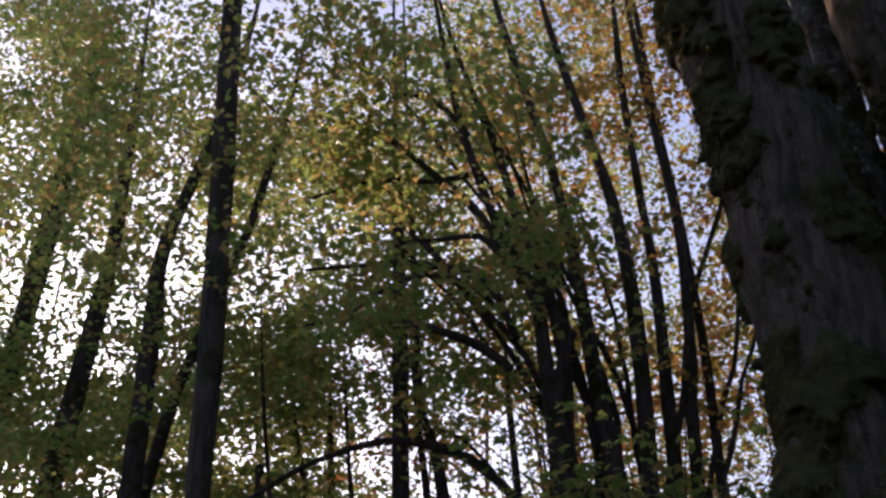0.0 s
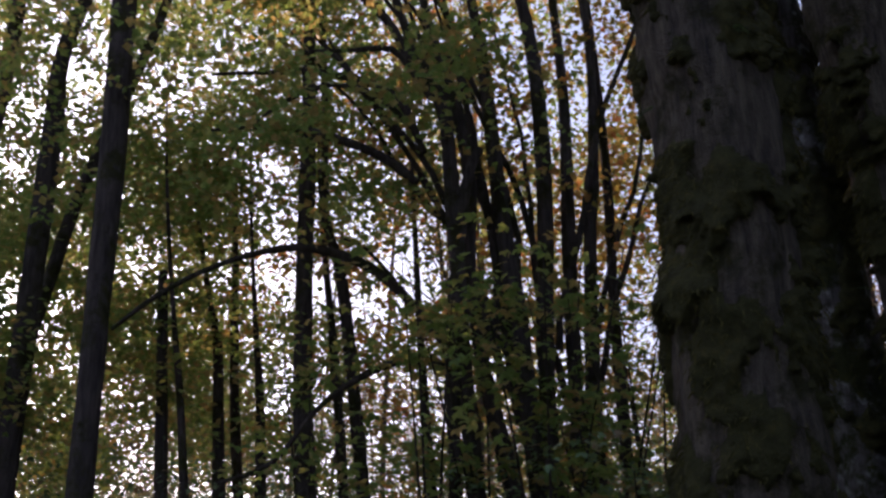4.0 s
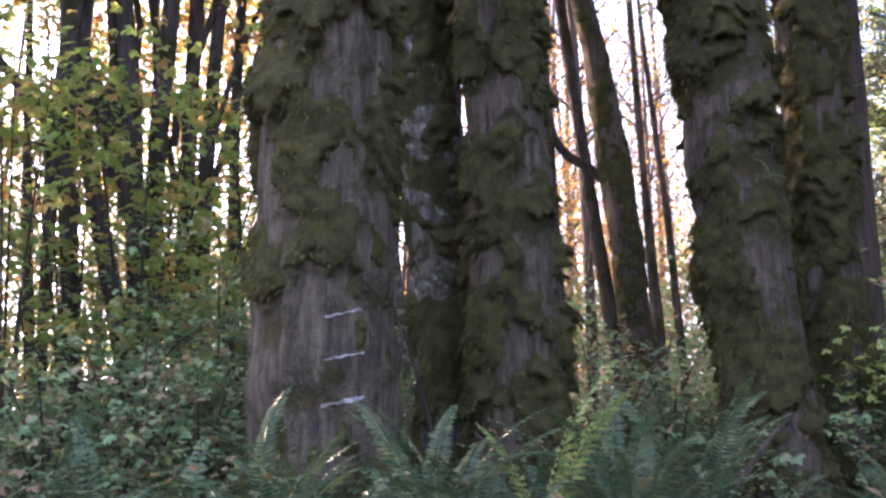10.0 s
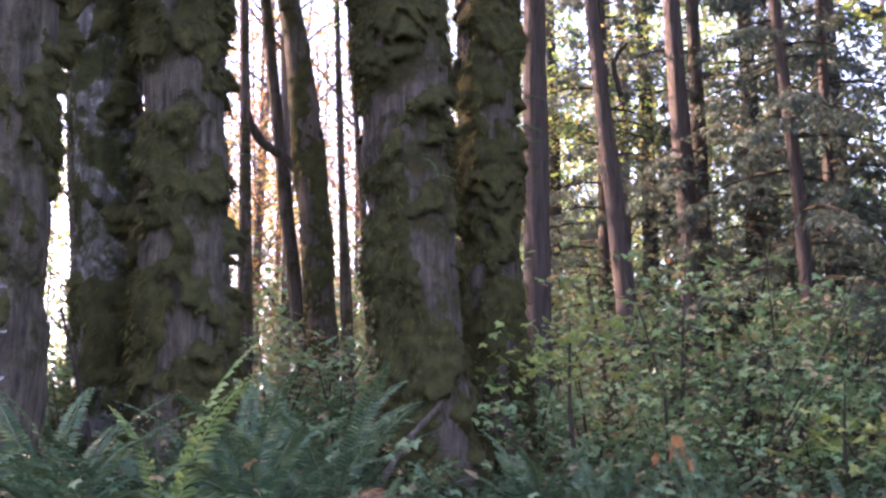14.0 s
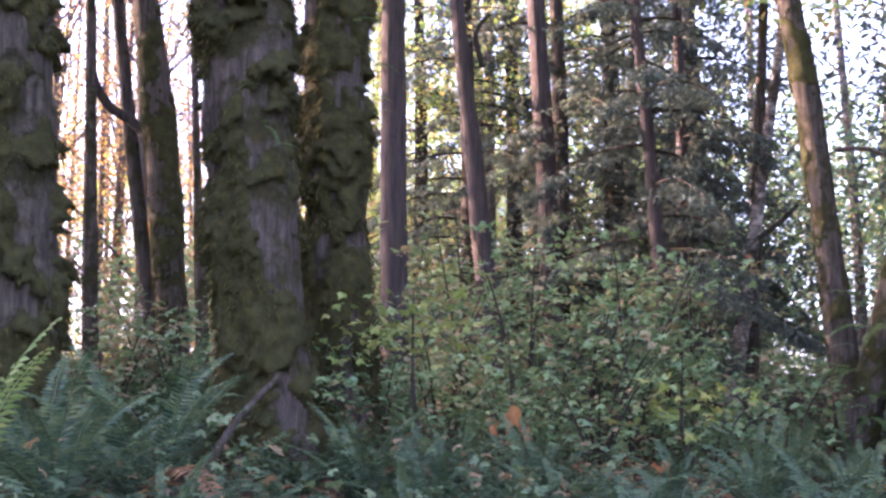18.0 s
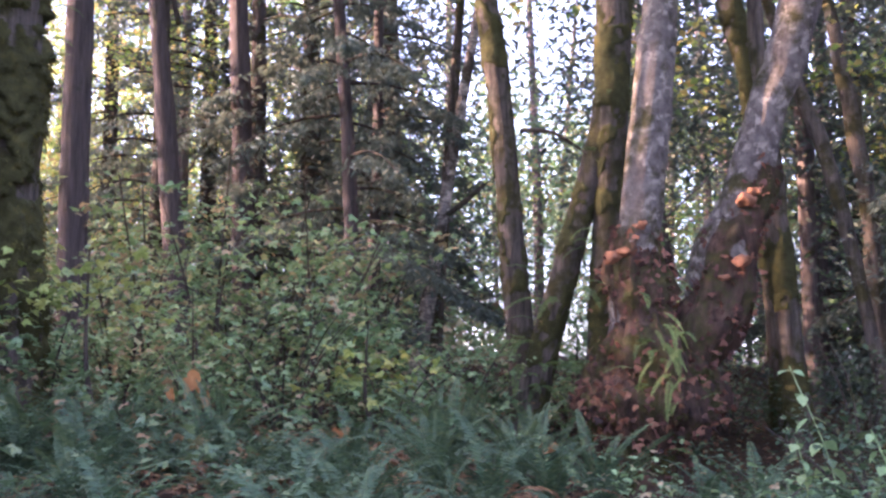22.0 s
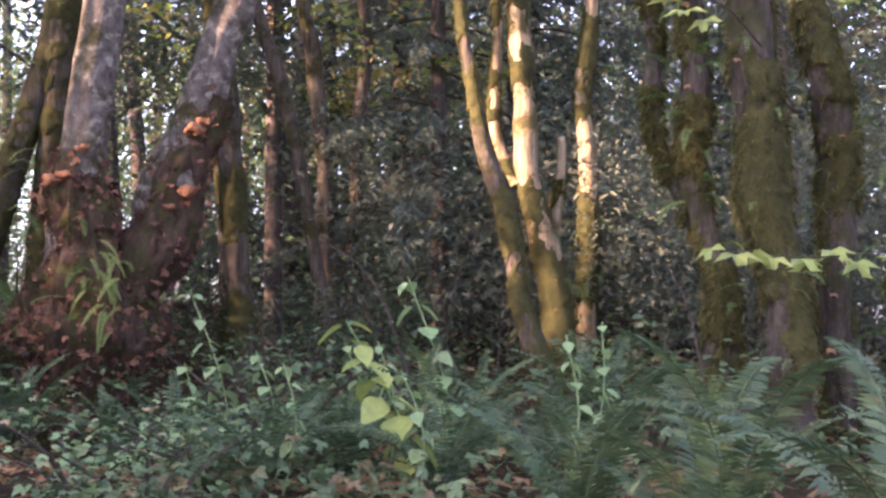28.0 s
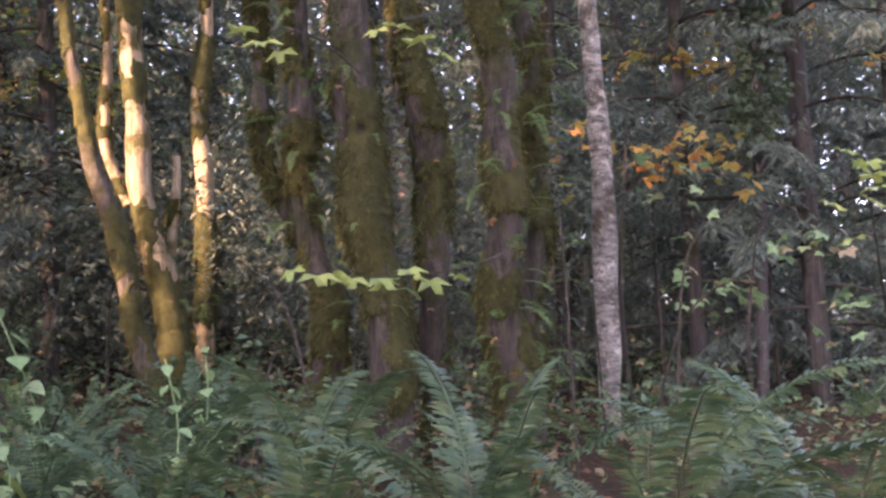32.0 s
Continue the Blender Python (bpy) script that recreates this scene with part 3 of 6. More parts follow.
plant("N1", "mossy_tree", "slim mossy tree standing among shrubs", "tree", [(12.11, 4.74, 1.19, 0.161), (12.07, 4.84, 2.46, 0.140), (12.02, 4.94, 4.09, 0.131), (11.96, 5.09, 5.41, 0.127)], DEEP_MOSS, top=12)
plant("L1", "mossy_tree", "slim mossy tree standing among shrubs", "tree", [(11.82, 4.35, 1.43, 0.156), (11.93, 4.06, 2.51, 0.136), (12.02, 3.79, 3.55, 0.137), (12.06, 3.63, 4.47, 0.122)], DEEP_MOSS, top=12)
plant("L2", "mossy_tree", "slim mossy tree standing among shrubs", "tree", [(12.01, 3.82, 1.19, 0.148), (12.04, 3.72, 2.44, 0.150), (12.06, 3.64, 3.85, 0.167), (12.08, 3.60, 4.98, 0.191)], DEEP_MOSS, top=12)
plant("Q2", "hollow_alder", "old alder with a rotten reddish foot", "tree", [(11.62, 2.56, 1.28, 0.219), (11.66, 2.38, 2.21, 0.289), (11.70, 2.15, 2.87, 0.226), (11.74, 1.95, 3.59, 0.207), (11.78, 1.65, 4.47, 0.194)], ALDER_BARK, foot=False, parent=TREES["Q1"][0], part="stem", top=11, sides=36, step=0.08, lump=0.2)
plant("Q3", "mossy_tree", "slim mossy tree standing among shrubs", "tree", [(13.79, 2.39, 1.45, 0.110), (13.78, 2.49, 3.22, 0.112), (13.76, 2.59, 4.65, 0.140), (13.72, 2.76, 5.42, 0.142)], DEEP_MOSS, top=12)
plant("Q4", "mossy_tree", "slim mossy tree standing among shrubs", "tree", [(13.93, 1.39, 1.44, 0.075), (13.91, 1.59, 2.59, 0.083), (13.88, 1.85, 3.78, 0.085), (13.84, 2.08, 4.47, 0.079)], DEEP_MOSS, top=12)
plant("P1", "mossy_maple", "moss-grown maple trunk in deep shade", "tree", [(14.94, 1.39, 0.54, 0.126), (14.93, 1.49, 2.23, 0.106), (14.91, 1.62, 4.04, 0.100), (14.89, 1.78, 5.07, 0.087)], DEEP_MOSS, top=10, sides=24, step=0.08, lump=0.26, wobble=0.05)
plant("P2", "mossy_maple", "moss-grown maple trunk in deep shade", "tree", [(15.45, 1.26, 1.69, 0.080), (15.46, 1.14, 3.74, 0.088), (15.46, 1.07, 5.16, 0.089)], DEEP_MOSS, top=10, sides=24, step=0.08, lump=0.26, wobble=0.05)
plant("P3", "mossy_maple", "moss-grown maple trunk in deep shade", "tree", [(12.84, 2.01, 0.97, 0.134), (12.83, 2.11, 2.51, 0.123), (12.82, 2.18, 3.45, 0.105)], DEEP_MOSS, top=10, sides=24, step=0.08, lump=0.26, wobble=0.05)
plant("V1", "sunlit_maple", "many-stemmed mossy maple caught by the low sun", "tree", [(11.58, -1.10, 0.34, 0.134), (11.59, -0.96, 1.00, 0.103), (11.62, -0.76, 1.94, 0.099), (11.64, -0.58, 2.62, 0.078), (11.64, -0.45, 3.30, 0.063), (11.65, -0.36, 3.89, 0.052)], DEEP_MOSS, parent=TREES["V2"][0], part="stem", top=10, sides=24, step=0.08, lump=0.26, wobble=0.05)
plant("V3", "sunlit_maple", "many-stemmed mossy maple caught by the low sun", "tree", [(12.40, -0.87, 2.30, 0.062), (12.43, -0.68, 2.81, 0.056), (12.43, -0.68, 3.60, 0.051), (12.43, -0.69, 4.12, 0.040)], SUNLIT_BARK, parent=TREES["V2"][0], part="stem", foot=False, top=10, sides=24, step=0.08, lump=0.26, wobble=0.05)
plant("V4", "sunlit_maple", "many-stemmed mossy maple caught by the low sun", "tree", [(12.36, -1.29, 1.79, 0.050), (12.36, -1.31, 2.29, 0.045), (12.36, -1.30, 2.77, 0.034)], SUNLIT_BARK, parent=TREES["V2"][0], part="stem", foot=False, top=0, sides=24, step=0.08, lump=0.26, wobble=0.05)
plant("V5", "sunlit_maple", "many-stemmed mossy maple caught by the low sun", "tree", [(13.33, -1.61, 0.53, 0.127), (13.33, -1.63, 2.10, 0.103), (13.33, -1.61, 3.21, 0.092), (13.32, -1.68, 4.38, 0.080)], SUNLIT_BARK, parent=TREES["V2"][0], part="stem", top=10, sides=24, step=0.08, lump=0.26, wobble=0.05)
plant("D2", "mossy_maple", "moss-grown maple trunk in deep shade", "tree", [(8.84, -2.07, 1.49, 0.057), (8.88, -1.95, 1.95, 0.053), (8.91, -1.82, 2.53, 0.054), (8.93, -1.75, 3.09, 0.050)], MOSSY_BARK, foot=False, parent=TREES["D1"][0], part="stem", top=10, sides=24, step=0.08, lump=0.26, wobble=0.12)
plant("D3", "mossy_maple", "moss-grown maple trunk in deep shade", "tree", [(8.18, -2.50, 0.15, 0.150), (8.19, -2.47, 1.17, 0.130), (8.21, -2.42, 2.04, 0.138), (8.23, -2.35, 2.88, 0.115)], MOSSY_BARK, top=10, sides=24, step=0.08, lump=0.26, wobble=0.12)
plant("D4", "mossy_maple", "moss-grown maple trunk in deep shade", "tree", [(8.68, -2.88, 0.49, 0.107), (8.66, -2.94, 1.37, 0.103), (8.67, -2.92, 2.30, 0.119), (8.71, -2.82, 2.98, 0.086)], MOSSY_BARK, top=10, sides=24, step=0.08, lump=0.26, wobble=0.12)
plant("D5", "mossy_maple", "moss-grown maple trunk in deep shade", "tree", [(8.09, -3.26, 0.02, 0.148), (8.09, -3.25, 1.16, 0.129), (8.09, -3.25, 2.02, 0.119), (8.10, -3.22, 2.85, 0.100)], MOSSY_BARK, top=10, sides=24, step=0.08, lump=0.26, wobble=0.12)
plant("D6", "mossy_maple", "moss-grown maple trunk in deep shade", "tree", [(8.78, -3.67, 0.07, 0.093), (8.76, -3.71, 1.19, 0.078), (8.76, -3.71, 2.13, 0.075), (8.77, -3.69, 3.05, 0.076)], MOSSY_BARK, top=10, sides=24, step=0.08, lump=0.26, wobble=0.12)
plant("W1", "birch_tree", "birch with white bark and dark scars", "tree", [(8.93, -4.27, -0.03, 0.088), (8.91, -4.29, 1.17, 0.093), (8.91, -4.30, 2.23, 0.085), (8.93, -4.27, 3.09, 0.069)], BIRCH_BARK, top=12, sides=24, step=0.08, lump=0.26)
plant("O1", "dead_pole", "thin bare dead trunk in front of dark conifers", "tree", [(10.44, -6.41, -0.08, 0.062), (10.40, -6.46, 1.31, 0.057), (10.37, -6.52, 2.76, 0.057), (10.35, -6.55, 3.81, 0.057)], FIR_BARK, top=8)
plant("G2", "maple_tree", "slender dark maple, leaves turning yellow-green", "tree", [(-2.17, 13.83, 2.37, 0.087), (-2.27, 13.81, 4.21, 0.076), (-2.37, 13.80, 5.97, 0.061)], DARK_BARK, top=0)
plant("G3", "maple_tree", "slender dark maple, leaves turning yellow-green", "tree", [(-1.80, 13.38, 2.34, 0.059), (-1.97, 13.36, 4.12, 0.047), (-2.11, 13.33, 5.16, 0.034)], DARK_BARK, top=9)
plant("G4", "maple_tree", "slender dark maple, leaves turning yellow-green", "tree", [(-1.60, 14.91, 2.46, 0.095), (-1.75, 14.90, 5.24, 0.069), (-1.87, 14.88, 5.79, 0.046)], DARK_BARK, top=9)
plant("G5", "maple_tree", "slender dark maple, leaves turning yellow-green", "tree", [(-1.41, 15.94, 2.54, 0.078), (-1.59, 15.92, 4.68, 0.073), (-1.66, 15.91, 6.38, 0.058)], DARK_BARK, top=9)
plant("G6", "maple_tree", "slender dark maple, leaves turning yellow-green", "tree", [(-1.07, 14.96, 2.46, 0.088), (-1.15, 14.96, 4.48, 0.061), (-1.26, 14.95, 5.67, 0.039)], DARK_BARK, top=9)
plant("G7", "maple_tree", "slender dark maple, leaves turning yellow-green", "tree", [(1.09, 12.95, 2.37, 0.059), (0.97, 12.96, 3.83, 0.061), (0.89, 12.97, 5.53, 0.042), (0.85, 12.97, 6.66, 0.029)], DARK_BARK, top=9)
plant("G8", "maple_tree", "slender dark maple, leaves turning yellow-green", "tree", [(0.05, 14.50, 2.42, 0.072), (-0.09, 14.50, 4.41, 0.067), (-0.29, 14.50, 6.38, 0.047)], DARK_BARK, top=9)
plant("J1", "leaning_alder", "thin leaning alder with pale grey bark", "tree", [(4.84, 10.98, 2.13, 0.054), (4.67, 11.06, 3.98, 0.049), (4.55, 11.10, 5.80, 0.041)], ALDER_BARK, top=12)
plant("J2", "mossy_tree", "slim mossy tree standing among shrubs", "tree", [(5.10, 11.96, 2.88, 0.033), (5.11, 11.95, 4.58, 0.030), (5.11, 11.96, 6.21, 0.027)], DEEP_MOSS, top=12)
plant("X1", "", "", "", [(0.84, 10.97, 6.42, 0.043), (0.53, 10.99, 7.12, 0.051), (-0.22, 11.00, 7.39, 0.045), (-0.86, 10.97, 7.37, 0.032), (-1.49, 10.90, 7.29, 0.016)], TWIG, parent=TREES["H2"][0], part="bough", foot=False, top=0, sides=8, step=0.15, lump=0.25)
plant("X2", "", "", "", [(0.76, 10.97, 6.06, 0.055), (0.50, 10.99, 6.30, 0.061), (0.08, 11.00, 6.52, 0.056), (-0.54, 10.99, 6.69, 0.044), (-0.98, 10.96, 6.69, 0.028), (-1.46, 10.90, 6.61, 0.015)], TWIG, parent=TREES["H2"][0], part="bough", foot=False, top=0, sides=8, step=0.15, lump=0.25)
plant("X3", "", "", "", [(0.78, 10.77, 6.53, 0.030), (0.34, 10.79, 7.00, 0.037), (-0.22, 10.80, 7.13, 0.031), (-0.84, 10.77, 6.78, 0.022), (-1.36, 10.71, 6.11, 0.012)], TWIG, parent=TREES["H2"][0], part="bough", foot=False, top=0, sides=8, step=0.15, lump=0.25)
plant("X4", "", "", "", [(0.94, 10.96, 7.10, 0.057), (0.44, 10.99, 8.09, 0.059), (0.06, 11.00, 8.49, 0.050), (-0.47, 10.99, 9.02, 0.041), (-0.88, 10.96, 9.26, 0.027), (-1.43, 10.91, 9.40, 0.017)], TWIG, parent=TREES["H2"][0], part="bough", foot=False, top=0, sides=8, step=0.15, lump=0.25)
plant("X5", "", "", "", [(0.80, 10.97, 7.32, 0.045), (0.50, 10.99, 7.71, 0.039), (0.04, 11.00, 7.69, 0.029), (-0.48, 10.99, 7.66, 0.019)], TWIG, parent=TREES["H2"][0], part="bough", foot=False, top=0, sides=8, step=0.15, lump=0.25)
plant("X6", "", "", "", [(0.40, 11.19, 8.68, 0.034), (-0.08, 11.20, 8.60, 0.034), (-0.75, 11.17, 8.61, 0.027), (-1.55, 11.09, 8.32, 0.017)], TWIG, parent=TREES["H2"][0], part="bough", foot=False, top=0, sides=8, step=0.15, lump=0.25)
plant("X7", "", "", "", [(1.03, 10.95, 4.27, 0.047), (0.73, 10.98, 4.66, 0.053), (0.28, 11.00, 5.09, 0.053), (-0.31, 11.00, 5.30, 0.047), (-0.82, 10.97, 5.26, 0.038), (-1.37, 10.91, 5.05, 0.029), (-1.88, 10.84, 4.73, 0.025), (-2.30, 10.76, 4.34, 0.019)], TWIG, parent=TREES["H2"][0], part="bough", foot=False, top=0, sides=8, step=0.15, lump=0.25)
plant("X8", "", "", "", [(1.03, 10.95, 4.03, 0.035), (0.63, 10.98, 4.08, 0.038), (0.26, 11.00, 3.97, 0.035), (-0.23, 11.00, 3.62, 0.028), (-0.70, 10.98, 3.05, 0.025), (-1.21, 10.93, 2.85, 0.019)], TWIG, parent=TREES["H2"][0], part="bough", foot=False, top=0, sides=8, step=0.15, lump=0.25)
plant("X9", "", "", "", [(0.87, 10.86, 4.48, 0.026), (0.58, 10.88, 4.84, 0.023), (0.22, 10.90, 5.27, 0.018), (-0.02, 10.90, 5.38, 0.012)], TWIG, parent=TREES["H2"][0], part="bough", foot=False, top=0, sides=8, step=0.15, lump=0.25)
plant("X10", "", "", "", [(0.42, 10.99, 9.12, 0.034), (0.02, 11.00, 9.64, 0.031), (-0.47, 10.99, 9.77, 0.021)], TWIG, parent=TREES["H2"][0], part="bough", foot=False, top=0, sides=8, step=0.15, lump=0.25)
plant("Y1", "", "", "", [(7.37, 10.71, 4.16, 0.061), (7.13, 10.87, 4.44, 0.055), (6.94, 10.99, 4.57, 0.055), (6.80, 11.08, 4.83, 0.048), (6.71, 11.14, 5.22, 0.035)], TWIG, parent=TREES["M1"][0], part="bough", foot=False, top=0, sides=8, step=0.15, lump=0.25)
plant("Y2", "", "", "", [(13.70, 6.59, 3.26, 0.037), (13.80, 6.37, 3.44, 0.033), (13.91, 6.14, 3.67, 0.026)], TWIG, parent=TREES["S1"][0], part="bough", foot=False, top=0, sides=8, step=0.15, lump=0.25)
plant("Y3", "", "", "", [(12.35, 10.17, 6.08, 0.041), (12.29, 10.25, 6.59, 0.033), (12.42, 10.09, 6.89, 0.025)], TWIG, parent=TREES["K2"][0], part="bough", foot=False, top=0, sides=8, step=0.15, lump=0.25)
plant("Y4", "", "", "", [(11.65, 4.53, 3.73, 0.027), (11.77, 4.20, 3.70, 0.021), (11.89, 3.86, 3.45, 0.012)], TWIG, parent=TREES["L2"][0], part="bough", foot=False, top=0, sides=8, step=0.15, lump=0.25)


# slender stems that fan out of the many-stemmed maple
gen = np.random.default_rng(51)
for i in range(16):
    a, b = TREES["H%d" % gen.integers(2, 6)], TREES["H%d" % gen.integers(5, 9)]
    w = gen.uniform(0, 1)
    def at(rec, z):
        r = np.array(rec[1])
        return np.array([np.interp(z, r[:, 2], r[:, k]) for k in range(2)])
    rows = []
    spread = gen.normal(-0.5, 0.9)
    z0 = gen.uniform(2.2, 4.5)
    for z, r in ((z0, 0.045), (z0 + 2, 0.04), (z0 + 4, 0.03), (z0 + 6.2, 0.012)):
        q = at(a, z) * (1 - w) + at(b, z) * w
        rows.append((q[0] + spread * ((z - z0) / 6) ** 1.6 * 1.6, q[1] + 0.2, z, r))
    plant("HX%d" % i, "", "", "", rows, DARK_BARK, parent=TREES["H2"][0], part="stem", foot=False, top=0, sides=7, step=0.4, wobble=0.1)

# crowns of the broadleaved trees, some added out of view to block sun
for key, (x, y, z), (rx, ry, rz), n, mat in [
    ("A", (-2.6, 11.4, 10.5), (3.0, 2.4, 4.6), 70, GREEN_LEAF), ("B", (-6.6, 17, 11), (4, 3.5, 7), 160, GREEN_LEAF), ("C", (-5.2, 15.8, 10), (3.2, 3, 6.0), 105, GREEN_LEAF),
    ("D", (-3.6, 14.6, 8.0), (3, 2.6, 5.5), 95, GREEN_LEAF), ("E", (-2.2, 16, 9.0), (3, 3, 5.5), 60, GREEN_LEAF), ("F", (-0.5, 14.2, 8.0), (2.6, 2.2, 4.6), 42, GREEN_LEAF),
    # second G crown is added to shade the stems past the alder
    ("G", (0.6, 16, 8.0), (2.5, 2.4, 5), 60, GOLD_LEAF), ("H2", (-0.1, 11.0, 8.2), (2.4, 1.6, 3.4), 56, GREEN_LEAF), ("H2", (-1.0, 11.0, 8.6), (0.7, 0.5, 0.8), 14, GREEN_LEAF), ("G", (3.5, 16.6, 7.6), (1.3, 1.3, 1.5), 26, GOLD_LEAF), ("H2", (2.6, 13.2, 8.6), (2.2, 1.6, 5.6), 105, GOLD_LEAF),
    ("T1", (2.6, 8.4, 13.5), (4, 3.0, 3.0), 22, GREEN_LEAF), ("T2b", (4.4, 8.6, 12.5), (4, 3.5, 4), 20, GREEN_LEAF), ("T3", (6.2, 7.6, 12.5), (3.6, 3.2, 4), 20, GREEN_LEAF),
    ("M1", (7.4, 12.8, 11.5), (2, 2, 1.5), 14, GOLD_LEAF), ("N1", (12.4, 5.4, 9), (3, 3, 4), 16, GREEN_LEAF), ("L2", (13, 3.4, 8.5), (3, 3, 4), 16, GREEN_LEAF),
    ("Q1", (12.5, 2.2, 9.5), (3, 3, 3.5), 14, GREEN_LEAF), ("V2", (9.6, -1, 8.5), (2.6, 2.6, 3.5), 14, GREEN_LEAF), ("D3", (8.2, -2.6, 8.5), (2.8, 2.6, 3.5), 14, GREEN_LEAF), ("D5", (8, -3.8, 8.5), (2.6, 2.6, 3.5), 14, GREEN_LEAF),
    # unseen lower crowns of T3 and T2b, added to keep sun off stems
    ("T3", (6.1, 6.9, 6.6), (1.1, 0.8, 1.6), 34, GREEN_LEAF), ("T2b", (5.0, 7.6, 7.4), (1.0, 0.8, 1.4), 20, GREEN_LEAF),
    # T3, N1 and T4 here are added above the view for shade
    ("W1", (9.2, -4.8, 7.6), (2.0, 2.0, 3.0), 10, GOLD_LEAF), ("T3", (7.6, 4.6, 8.2), (3.2, 3.0, 1.6), 60, GREEN_LEAF), ("N1", (9.6, 4.4, 8.6), (2.4, 2.6, 1.5), 40, GREEN_LEAF), ("T4", (9.2, 7.4, 9.2), (3.0, 2.6, 1.8), 44, GREEN_LEAF), ("P1", (15.2, 1.4, 7), (2.4, 2.4, 4), 20, GREEN_LEAF), ("S1", (14.2, 6, 8.5), (2, 2, 3.0), 16, GREEN_LEAF),
]:
    crown_of(TREES[key][0], None, ball_points(n, (x, y, z), rx, ry, rz), 92, 0.6, 0.105, mat, 1)


# smaller crowns for the other broadleaved stems
gen = np.random.default_rng(13)
for key, rec in list(TREES.items()):
    if key[0] in "GHKVXYTZ" and key not in ("G2", "G3", "G4", "G5", "G6", "G7", "G8") or key in ("A", "B", "C", "D", "E", "F", "M1", "N1", "L2", "Q1", "Q2", "D2", "D3", "D5", "W1", "P1", "S1", "O1"):
        continue
    top = np.array(rec[1][-1][:3])
    crown_of(rec[0], None, ball_points(16, top - (0, 0, 0.6), 1.1, 1.1, 1.5, gen), 50, 0.5, 0.105, GREEN_LEAF, 1, gen=gen)

# conifer boughs
def boughs(key, z0, z1, n, length, gen, low=0.0):
    """Drooping boughs with hanging needle sprays round the stem of a conifer."""
    parent, rows = TREES[key][0], np.array(TREES[key][1])
    for i in range(n):
        z = z0 + (z1 - z0) * (i + gen.uniform(0, 1)) / n
        x, y = np.interp(z, rows[:, 2], rows[:, 0]), np.interp(z, rows[:, 2], rows[:, 1])
        a, ln = gen.uniform(0, 2 * np.pi), length * gen.uniform(0.6, 1.1) * (1.15 - 0.75 * (z - z0) / (z1 - z0 + 0.01))
        d = np.array([np.cos(a), np.sin(a)])
        s = np.array([0, 0.3, 0.65, 1.0])
        line = np.stack([x + d[0] * ln * s, y + d[1] * ln * s, z + ln * (0.10 * s - 0.42 * s ** 2), 0.022 * (1.15 - s)], 1)
        tv, tf = tube(line, 4, 0.4, 0, 0)
        m = int(160 * ln)
        q = np.sqrt(gen.uniform(0.02, 1, m))
        c = np.stack([np.interp(q, s, line[:, k]) for k in range(3)], 1)
        off = gen.normal(0, 1, m) * 0.30 * ln * (1.05 - q) * 0.8
        c[:, 0] += -d[1] * off
        c[:, 1] += d[0] * off
        c[:, 2] -= np.abs(off) * 0.35 + gen.uniform(0, 0.12, m)
        c = clear_of_sun(c)
        lv, lf = leaf_shapes(c, 0.125, 1, droop=0.7, flat=0.3, gen=gen, narrow=0.14)
        piece("needles", piece("bough", parent, tv, tf, TWIG), lv, lf, NEEDLE, smooth=False, kind="stuff")


gen = np.random.default_rng(31)
boughs("K4", 1.7, 11.5, 52, 1.8, gen)
boughs("K5", 2.0, 11.0, 48, 1.7, gen)
boughs("K3", 8.5, 16.0, 18, 1.8, gen)
boughs("K2", 8.0, 16.0, 16, 1.7, gen)
boughs("K1", 9.0, 16.0, 16, 1.7, gen)
for i, (az, d, r) in enumerate([(-56.5, 18.5, 0.16), (-60.5, 19.5, 0.15), (-51.0, 21, 0.15), (-87, 19, 0.15), (-93, 17, 0.16), (-89.5, 15.5, 0.1), (-113, 15, 0.09), (-119, 13, 0.07), (-124, 13, 0.09), (-104, 19, 0.15), (-96, 21, 0.15), (-116, 19, 0.15), (-83, 22, 0.15), (-46, 22, 0.14), (-128, 16, 0.15), (-54, 17.5, 0.13), (-49, 18.5, 0.13)]):
    x, y = polar(az, d)
    z = ground_z(x, y)
    key = "Z%d" % i
    plant(key, "hemlock_tree", "dark hemlock with drooping boughs in the shade", "tree", [(x, y, z, r * 1.2), (x + 0.1, y, z + 4, r), (x + 0.1, y + 0.1, z + 9, r * 0.6)], DARK_BARK, top=z + 9.5, sides=10, step=0.5)
    boughs(key, z + 0.7, z + 9, 40, 2.2, gen)


# ---- far woods ----
def in_shade(x, y, gap):
    """True where an upright stem stands clear of the sun's gaps."""
    s = np.array(sun_way)[:2] / np.linalg.norm(np.array(sun_way)[:2])
    for spot, r in SUN_SPOTS:
        d = np.array([x, y]) - np.array(spot[:2])
        if abs(d[0] * s[1] - d[1] * s[0]) < r + gap and d @ s > 0:
            return False
    return True


